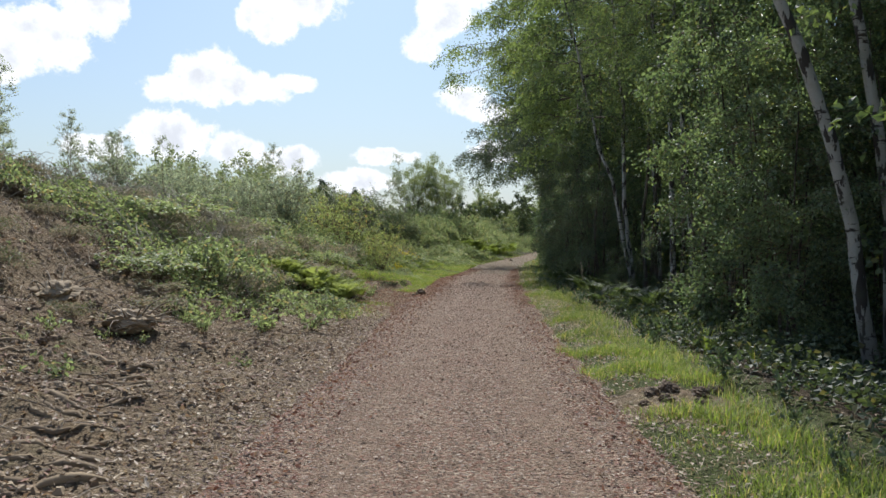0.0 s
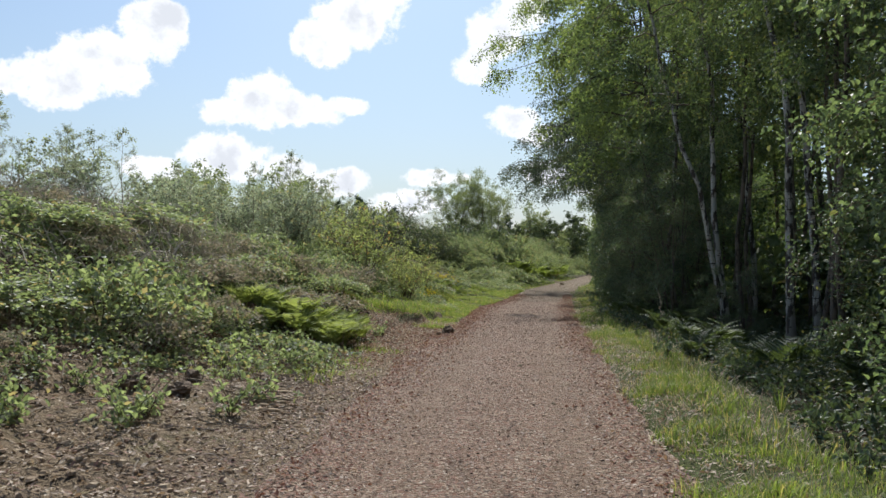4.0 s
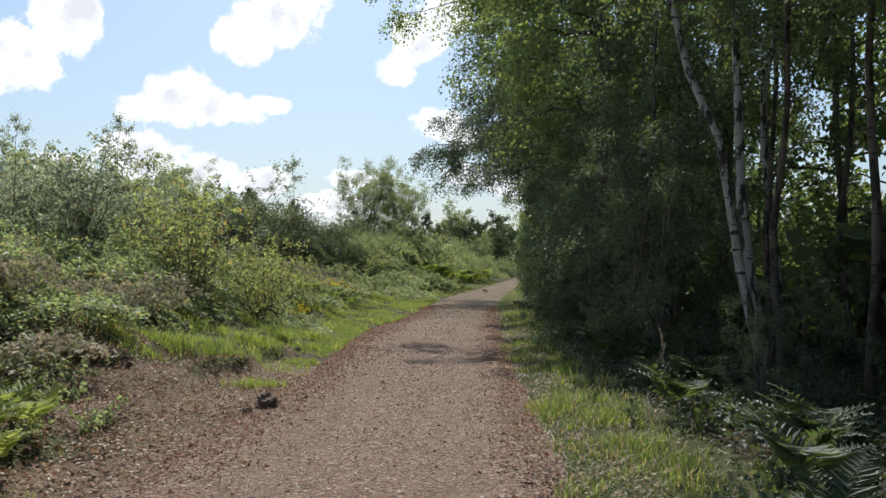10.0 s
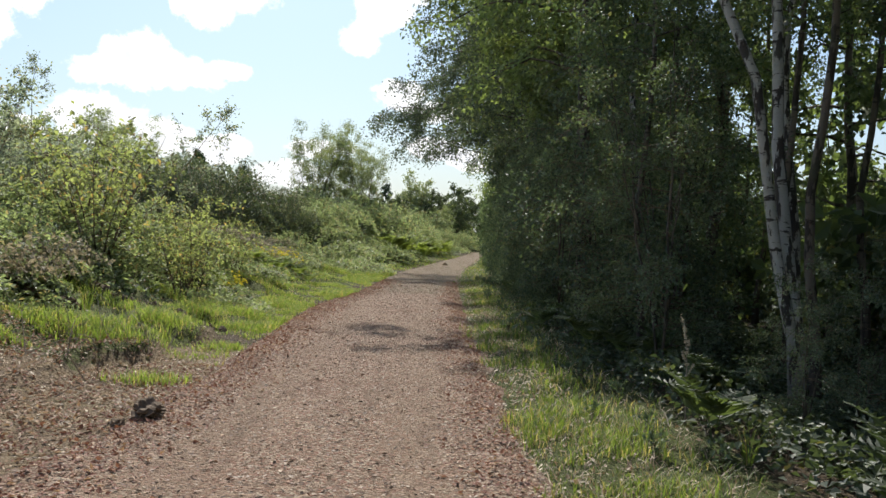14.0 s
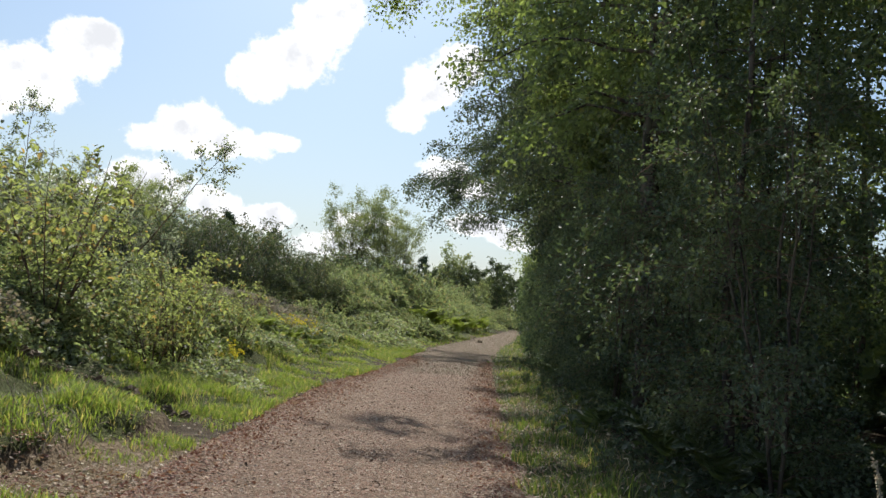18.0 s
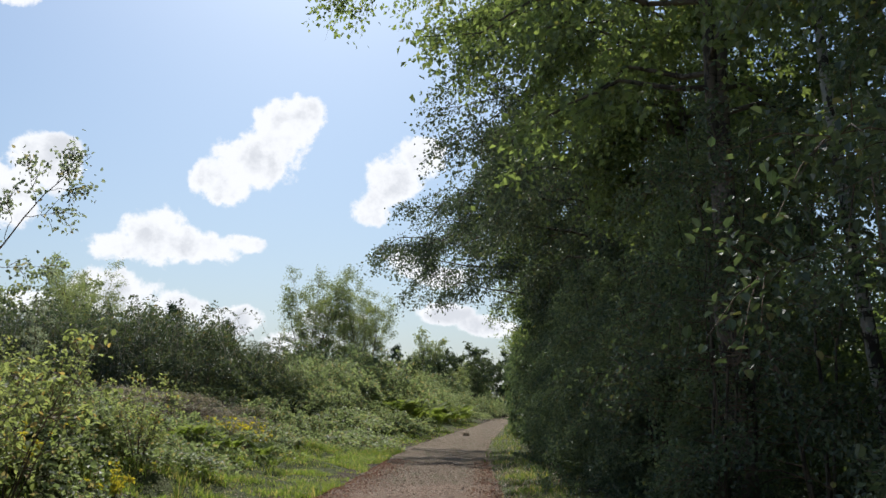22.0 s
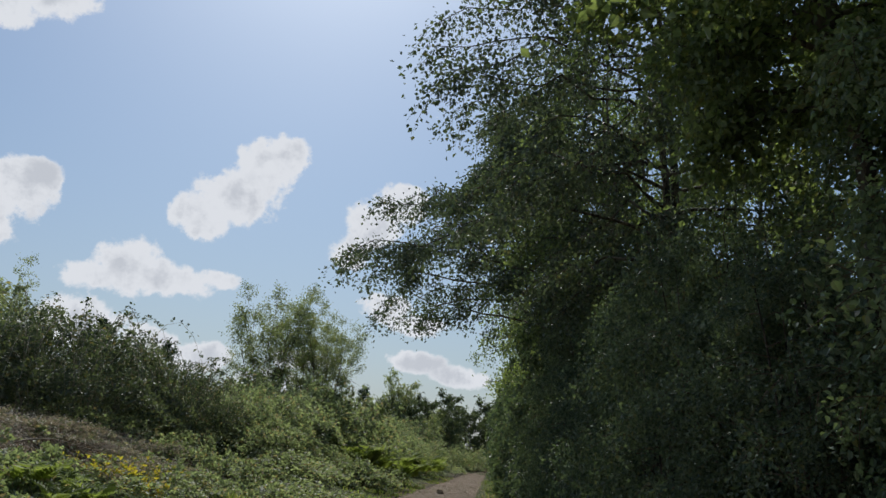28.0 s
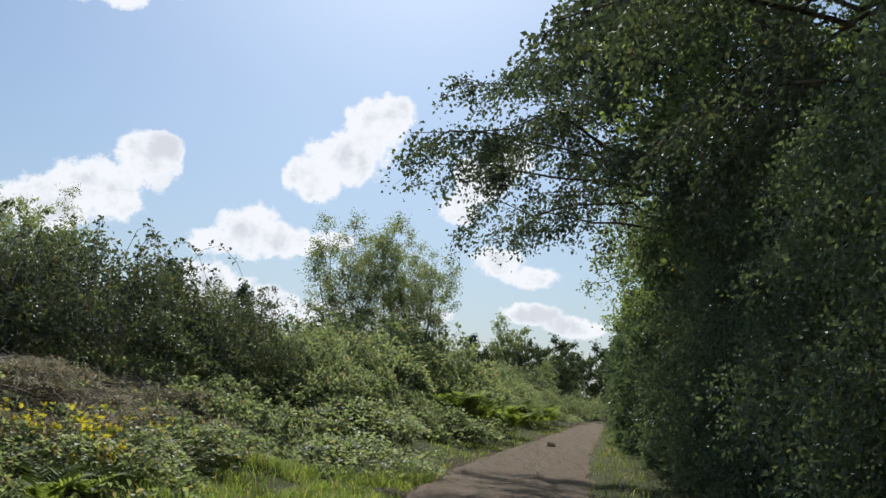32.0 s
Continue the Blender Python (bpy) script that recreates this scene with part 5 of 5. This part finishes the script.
tagged(part("dead_grass", thatch, M_DRY, None), "flattened straw-coloured dead grass on the verge", "grass", kind="stuff")
tagged(part("grass", sunny_soup, M_GRASS_SUN, None), "lush grass in a sunlit tint beside the gravel track", "grass", kind="stuff")
tagged(part("grass", turf_soup, M_GRASS, None), "green grass along the wood's verge, toned down for shade", "grass", kind="stuff")
tuft_root = tagged(new("grass_tuft"), "tall arching tuft of coarse pale grass", "grass")
long_blades = Soup()
for k in range(46):
    a = grng.uniform(0, 2 * np.pi)
    L, o = grng.uniform(0.3, 0.62), np.array([math.cos(a), math.sin(a), 0])
    side = np.array([-o[1], o[0], 0]) * 0.004
    p = bez(o * 0.03 + (0, 0, -0.03), o * L * 0.25 + (0, 0, L * 0.9), o * L * grng.uniform(0.5, 0.9) + (0, 0, L * grng.uniform(0.3, 0.8)), 7)
    taper = np.linspace(1, 0.15, 7)[:, None]
    grid = np.stack([p - side * taper, p + side * taper], 1).reshape(-1, 3)
    q = np.arange(6)[:, None] * 2 + np.array([0, 1, 3, 2])
    long_blades.add(grid, q)
part("blade_clump", long_blades, M_GRASS, tuft_root)
place(tuft_root, 3.5, 10.8)
for x, y, t, sz in ((3.95, 11.6, 80, 1.1), (3.75, 9.8, 200, 0.9), (3.6, 19.6, 30, 0.9), (3.9, 17.3, 130, 1.0), (3.3, 14.0, 250, 0.7), (4.3, 25.3, 310, 0.9), (4.0, 22.2, 60, 0.8), (5.0, 36.0, 20, 0.9), (-1.9, 26.0, 0, 0.8), (-2.6, 27.6, 100, 0.9),
                    (-1.6, 39.6, 40, 1.1), (-0.9, 42.6, 140, 1.0), (-1.4, 36.9, 240, 0.9), (0.3, 46.5, 10, 0.9), (-0.3, 48.2, 90, 1.0)):
    put(tuft_root, x, y, t, sz)
bank_soup = Soup()
for y0, y1, n, wide in ((6, 14, 5000, 0.007), (14, 24, 13000, 0.009), (24, 36, 80000, 0.010), (36, 52, 70000, 0.013), (52, 90, 9000, 0.02)):
    reach = 3.8 if y0 == 36 else 3.4
    x, y, d = scatter(grng, n, y0, y1, -0.05, reach, -1)
    tuft = rough2(x, y, 0.8) + 0.5 * rough2(x, y, 0.3)
    lush = np.interp(y, [6, 14, 16, 19, 20, 22, 24, 25.5, 32, 45], [-1.2, -0.9, 0.15, 0.15, -0.3, -1.6, -1.2, 0.62, 0.62, 0.75])
    keep = grng.uniform(0, 1, n) < (1 - step(d, reach - 1.9, reach)) * step(d + 0.2 * tuft, 0.0, 0.3) * np.clip(lush - 0.1 + 1.0 * tuft, 0, 1)
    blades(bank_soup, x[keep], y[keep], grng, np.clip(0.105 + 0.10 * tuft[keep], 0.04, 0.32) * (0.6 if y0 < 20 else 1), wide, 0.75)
tagged(part("grass", bank_soup, M_GRASS_SUN, None), "uneven tufts of grass at the foot of the bank", "grass", kind="stuff")

# ---------------------------------------------------------------- loose stone, soil and wood
srng = np.random.RandomState(21)
chips = Soup()
for y0, y1, n, size in ((2, 9, 11000, 0.011), (9, 18, 8000, 0.012), (18, 30, 7000, 0.014), (30, 45, 3500, 0.016)):
    y = srng.uniform(y0, y1, n)
    u = srng.uniform(-0.02, 1.02, n)
    x = left_edge(y) + (right_edge(y) - left_edge(y)) * u
    rim = np.clip(np.abs(u - 0.5) * 2, 0.3, 1)
    chips.lumps(np.stack([x, y, np.maximum(track_top(x, y), height(x, y))], 1), size * srng.uniform(0.35, 1.4, n) ** 1.3 * (0.65 + 0.5 * rim), srng, 0.3)
x, y, d = scatter(srng, 9000, 2, 16, 0.0, 1.0, -1)
keep = srng.uniform(0, 1, 9000) > d
x, y = (left_edge(y) - d)[keep], y[keep]
chips.lumps(np.stack([x, y, height(x, y)], 1), 0.012 * srng.uniform(0.4, 1.5, len(x)), srng, 0.45)
tagged(part("gravel", chips, M_CHIP, None), "loose reddish stones and wood chips on the track", "gravel", kind="stuff")

wood_chips = Soup()
for y0, y1, n, size in ((2, 9, 15000, 0.03), (9, 18, 15000, 0.034), (18, 30, 17000, 0.04), (30, 48, 12000, 0.05)):
    y = srng.uniform(y0, y1, n)
    u = srng.uniform(-0.03, 1.02, n)
    x = left_edge(y) + (right_edge(y) - left_edge(y)) * u
    keep = srng.uniform(0, 1, n) < (0.5 + 0.55 * rough2(x, y, 0.6)) * (1 - 0.7 * np.exp(-((u - 0.27) / 0.1) ** 2) - 0.7 * np.exp(-((u - 0.75) / 0.1) ** 2)) + 0.15
    x, y = x[keep], y[keep]
    n = len(x)
    w = unit(srng, n)
    w[:, 2] *= 0.25
    w[:, 0] *= 1.5
    L = size * srng.uniform(0.4, 1.3, n)
    wood_chips.leaves(np.stack([x, y, np.maximum(track_top(x, y), height(x, y)) + 0.007], 1), w, unit(srng, n, 3.0), L, L * srng.uniform(0.25, 0.6, n), 0.12)
x, y, d = scatter(srng, 9000, 2, 16, 0.0, 5.0, -1)
w = unit(srng, 9000)
w[:, 2] *= 0.3
L = srng.uniform(0.02, 0.08, 9000)
wood_chips.leaves(np.stack([x, y, height(x, y) + 0.022], 1), w, unit(srng, 9000, 2.6), L, L * 0.35, 0.12)
tagged(part("wood_chips", wood_chips, M_SHRED, None), "pale and reddish wood chips trodden into the track", "wood chips", kind="stuff")

# crumbled soil and litter on the cleared bank
soil = Soup()
for y0, y1, n, d0, d1 in ((2, 9, 14000, 0.2, 6), (9, 16, 13000, 0.2, 8), (16, 26, 2500, -0.2, 3.5), (14, 24, 2500, 5, 10)):
    x, y, d = scatter(srng, n, y0, y1, d0, d1, -1)
    lumpy = srng.uniform(0, 1, n) < 0.45 + 0.55 * rough2(x, y, 0.8)
    x, y = x[lumpy], y[lumpy]
    soil.lumps(np.stack([x, y, height(x, y)], 1), 0.011 * srng.uniform(0.3, 1.0, len(x)) ** -1.1, srng, 0.7)
x, y, d = scatter(srng, 500, 5, 20, 1.2, 8, -1)
soil.lumps(np.stack([x, y, height(x, y) - 0.01], 1), srng.uniform(0.025, 0.06, 500), srng, 0.7)
tagged(part("soil_crumbs", soil, M_CLOD, None), "crumbled dark soil on the cleared bank", "soil", kind="stuff")

flakes = Soup()
for y0, y1, n, d0, d1, side in ((2, 14, 24000, 0, 8, -1), (14, 27, 24000, 0, 7, -1), (24, 42, 5000, -0.4, 3, -1), (45, 54, 22000, 3.2, 9.5, -1), (2, 36, 9000, -0.3, 6, 1), (2, 40, 9000, -0.35, 0.7, 1)):
    x, y, d = scatter(srng, n, y0, y1, d0, d1, side)
    size = srng.uniform(0.02, 0.06, n)
    w = unit(srng, n)
    w[:, 2] *= 0.3
    flakes.leaves(np.stack([x, y, height(x, y) + 0.02], 1), w, unit(srng, n, 2.5), size, size * srng.uniform(0.25, 0.7, n), 0.15)
tagged(part("leaf_litter", flakes, M_DRY, None), "dry leaves and wood chips strewn on the soil", "litter", kind="stuff")
flakes = Soup()
for y0, y1, n in ((3, 20, 5000), (20, 48, 19000)):
    y = srng.uniform(y0, y1, n)
    e = np.abs(srng.normal(0, 0.10, n) + srng.normal(0, 0.06, n))
    u = np.where(srng.uniform(0, 1, n) < 0.62, e, 1 - e * 0.8)
    x = left_edge(y) + (right_edge(y) - left_edge(y)) * u
    size = srng.uniform(0.02, 0.055, n)
    w = unit(srng, n)
    w[:, 2] *= 0.3
    flakes.leaves(np.stack([x, y, np.maximum(track_top(x, y), height(x, y)) + 0.012], 1), w, unit(srng, n, 2.5), size, size * 0.6, 0.2)
x, y, d = scatter(srng, 11000, 17, 26.5, 0.0, 3.2, -1)
size = srng.uniform(0.02, 0.06, len(x))
w = unit(srng, len(x))
w[:, 2] *= 0.3
flakes.leaves(np.stack([x, y, height(x, y) + 0.02], 1), w, unit(srng, len(x), 2.5), size, size * 0.6, 0.2)
tagged(part("leaf_litter", flakes, M_RED, None), "red-brown fallen leaves along the edges of the track", "litter", kind="stuff")


def sticks(name, rng, n, region, length, thick, lift, label):
    soup = Soup()
    for i in range(n):
        x, y = region(rng)
        a, L = rng.uniform(0, 2 * np.pi), length * rng.uniform(0.4, 1.5)
        z = float(height(x, y))
        e = np.array([math.cos(a), math.sin(a), 0]) * L
        zz = float(height(x + e[0], y + e[1]))
        b = np.array([x, y, z + 0.01])
        t = np.array([x + e[0], y + e[1], zz + lift * rng.uniform(0, 1)])
        m = (b + t) / 2 + np.array([rng.normal(0, 0.08 * L), rng.normal(0, 0.08 * L), lift * rng.uniform(0, 0.6) + 0.01])
        r = thick * rng.uniform(0.5, 1.6)
        soup.tube(bez(b, m, t, 5), np.linspace(r, r * 0.35, 5), 4)
    return tagged(part(name, soup, M_DEADWOOD, None), label, "brushwood", kind="stuff")


def bank_region(y0, y1, d0, d1):
    def pick(rng):
        y = rng.uniform(y0, y1)
        return float(left_edge(y)) - rng.uniform(d0, d1), y
    return pick


kr = np.random.RandomState(52)
sticks("twigs", kr, 620, bank_region(4, 16, 0.6, 8), 0.28, 0.005, 0.05, "broken twigs lying on bare soil")
sticks("twigs", kr, 700, bank_region(13, 27, 0.8, 7), 0.45, 0.005, 0.45, "broken twigs lying among low brambles")
sticks("brushwood", kr, 1300, bank_region(14, 27, 4.0, 9.5), 0.9, 0.010, 0.85, "tangle of cut grey brushwood on the bank")
sticks("brushwood", kr, 1700, bank_region(45.5, 54, 3.4, 9.5), 0.75, 0.007, 0.4, "dry brown brushwood under brambles")
sticks("twigs", kr, 260, lambda g: (float(right_edge(20)) + g.uniform(1.5, 6), g.uniform(8, 36)), 0.4, 0.006, 0.2, "fallen twigs on the wood's floor")


def lumpy(r, seed, squash, detail=0.35, nu=22, nv=14):
    """A rough closed lump."""
    u, v = np.meshgrid(np.linspace(0, 2 * np.pi, nu, endpoint=False), np.linspace(0.02, np.pi - 0.02, nv), indexing="ij")
    d = np.stack([np.cos(u) * np.sin(v), np.sin(u) * np.sin(v), np.cos(v)], -1)
    n = rough2(d[..., 0] * 2 + seed, d[..., 1] * 2 + d[..., 2] * 3.1, 0.9) + 0.6 * rough2(d[..., 0] * 2 - d[..., 2] * 2.7, d[..., 1] * 2 + seed * 2, 0.35)
    p = d * (r * (1 + detail * n))[..., None] * np.array([1, 0.85, squash])
    i, j = np.meshgrid(np.arange(nu), np.arange(nv - 1), indexing="ij")
    k = (i + 1) % nu
    s = Soup()
    s.add(p, np.stack([i * nv + j, i * nv + j + 1, k * nv + j + 1, k * nv + j], -1))
    return s


def clod(x, y, r, seed, squash, label, z=None, mat=M_CLOD):
    ob = tagged(part("soil_clod", lumpy(r, seed, squash, 0.36, 30, 20), mat, None), label, "clod")
    zz = float(max(height(x, y), track_top(x, y))) if z is None else z
    ob.matrix_basis = pose(x, y, zz + r * squash * 0.45, 0, 0, seed * 50)
    return ob


clod(-0.62, 23.3, 0.13, 3, 0.7, "dark clod of earth lying on the gravel", mat=M_LEDGE)
clod(-0.80, 23.1, 0.07, 5, 0.7, "small dark clod of earth on the gravel", mat=M_LEDGE)
for i, (x, y, r) in enumerate(((2.15, 7.75, 0.13), (1.95, 7.6, 0.11), (2.4, 7.6, 0.12), (2.0, 7.3, 0.09), (2.3, 7.25, 0.08), (1.8, 7.25, 0.07), (2.6, 7.8, 0.09))):
    clod(x, y, r * 0.75, i + 11, 0.55, "dug clod of brown earth at the verge", mat=M_LEDGE)
for i in range(60):
    y = kr.uniform(6, 22)
    x = float(left_edge(y)) - kr.uniform(1.6, 7.0)
    clod(x, y, kr.uniform(0.05, 0.14), i + 30, kr.uniform(0.5, 0.8), "dark clod of turned earth on the bank", mat=M_LEDGE)
for i, (x, y, r) in enumerate(((1.0, 14.2, 0.022), (0.75, 17.3, 0.03), (1.3, 10.4, 0.02), (0.1, 8.2, 0.02), (5.4, 65.2, 0.16))):
    clod(x, y, r, i + 120, 0.6, "small dark stone lying on the track")

# broken rims of dark soil below the tongues of turf
for i, (x, y, length, turn) in enumerate(((-1.75, 29.7, 1.2, 18), (-2.75, 29.2, 1.3, 5), (-3.3, 27.9, 1.3, -8), (-4.4, 25.4, 1.4, 8), (-3.1, 24.4, 1.2, 15), (-3.5, 16.6, 0.9, 5), (-4.6, 13.6, 1.2, 20))):
    for k in range(9):
        u = (k - 4) / 9 * length
        px, py = x + u * math.cos(radians(turn)) + kr.normal(0, 0.04), y + u * math.sin(radians(turn)) + kr.normal(0, 0.07)
        rad = kr.uniform(0.06, 0.12) * (1 - 0.08 * abs(k - 4))
        ob = tagged(part("soil_clod", lumpy(rad, i * 9 + k, 0.7, 0.5, 16, 10), M_LEDGE, None), "dark clod at a broken edge of turf", "clod")
        ob.matrix_basis = pose(px, py, float(height(px, py)) + 0.02, 0, 0, k * 40)

# the scraped-up root ball beside the cleared ground
stump = tagged(new("uprooted_stump"), "uprooted tree stump with torn roots in dark soil", "stump")
part("root_ball", lumpy(0.30, 7, 0.5, 0.28, 36, 24), M_CLOD, stump)
for i in range(14):
    a, up = kr.uniform(0, 2 * np.pi), kr.uniform(-0.1, 0.5)
    o = np.array([math.cos(a), math.sin(a), up])
    root_soup = Soup()
    root_soup.tube(bez(o * 0.2, o * 0.45 + (0, 0, 0.12), o * kr.uniform(0.5, 0.9) + (kr.normal(0, 0.15), 0, kr.uniform(-0.25, 0.1)), 7), np.linspace(0.011, 0.003, 7), 5)
    part("root", root_soup, M_DEADWOOD, stump, smooth=True)
place(stump, -3.75, 9.9)
stump.location.z += 0.08
other = copy_thing(stump, pose(-4.9, 10.4, float(height(-4.9, 10.4)) + 0.1, 0, 0, 140))
other = copy_thing(stump, pose(-3.2, 16.9, float(height(-3.2, 16.9)) + 0.05, 0, 0, 60))


def bough(seed, length, r, label):
    """A fallen branch with forks."""
    rng = np.random.RandomState(seed)
    root = tagged(new("fallen_branch"), label, "branch")
    p = bez((0, 0, 0.02), (length * 0.5, rng.normal(0, 0.1) * length, 0.25 * length), (length, 0, 0.05), 10)
    main = Soup()
    main.tube(p, np.linspace(r, r * 0.3, 10), 6)
    main_ob = part("stem", main, M_DEADWOOD, root, smooth=True)
    for k in (3, 5, 6, 8):
        f = Soup()
        w = p[k + 1] - p[k] + rng.normal(0, 0.12, 3) * length * 0.4 + (0, 0, 0.04)
        tip = p[k] + w / np.linalg.norm(w) * length * rng.uniform(0.2, 0.4)
        f.tube(bez(p[k], (p[k] + tip) / 2 + (0, 0, 0.04), tip, 5), np.linspace(r * 0.5, r * 0.15, 5), 5)
        part("fork", f, M_DEADWOOD, root, smooth=True)
    return root


bough_a = place(bough(61, 1.4, 0.02, "bare grey branch lying on the cut bank"), -5.8, 20.5, 200)
for x, y, t, s in ((-6.4, 19.0, 80, 1.1), (-5.2, 22.0, 140, 0.9), (-4.2, 20.6, 20, 0.6), (-6.8, 22.4, 300, 1.2), (-2.3, 21.2, 160, 0.5), (-3.0, 8.6, 100, 0.35), (-2.4, 9.2, 40, 0.3), (-4.4, 8.0, 250, 0.5), (-2.2, 34.6, 190, 1.7), (-4.6, 47.0, 30, 1.0),
                   (-6.0, 50.6, 100, 1.2), (-7.0, 52.6, 60, 1.3), (-4.4, 51.6, 130, 1.1), (-1.2, 7.6, 30, 0.22), (-0.6, 22.0, 200, 0.25)):
    put(bough_a, x, y, t, s)
for x, y, t, s in ((1.07, 6.2, 20, 0.16), (0.6, 7.4, 340, 0.14), (0.2, 10.0, 100, 0.12), (1.5, 12.4, 60, 0.12)):
    b = copy_thing(bough_a, pose(x, y, float(track_top(x, y)) - 0.004, 0, 0, t))
    b.scale = (s, s, s * 0.4)

# the lugs that a tractor's tyre pressed into the soil
tread = Soup()
for run, (x0, y0, heading, count) in enumerate(((-2.15, 4.0, 14, 22), (-3.3, 4.4, 16, 20), (-2.0, 13.2, 8, 12))):
    c, s = math.cos(radians(heading)), math.sin(radians(heading))
    for k in range(count):
        for side in (-1, 1):
            px, py = x0 - s * k * 0.21, y0 + c * k * 0.21
            a = radians(heading + side * 22)
            e = np.array([math.cos(a), math.sin(a)]) * 0.38 * side
            t = np.linspace(0, 1, 6)[:, None]
            line = np.array([px, py]) + e * t + kr.normal(0, 0.018, (6, 2))
            tread.tube(np.column_stack([line, height(line[:, 0], line[:, 1]) - 0.002 + kr.normal(0, 0.004, 6)]), 0.036 * np.array([0.3, 0.9, 0.8, 1.0, 0.7, 0.3]) * kr.uniform(0.4, 1.1), 6)
tagged(part("tyre_ridges", tread, M_RIDGE, None, smooth=True), "ridges of dry soil pressed by a tractor tyre", "soil", kind="stuff")
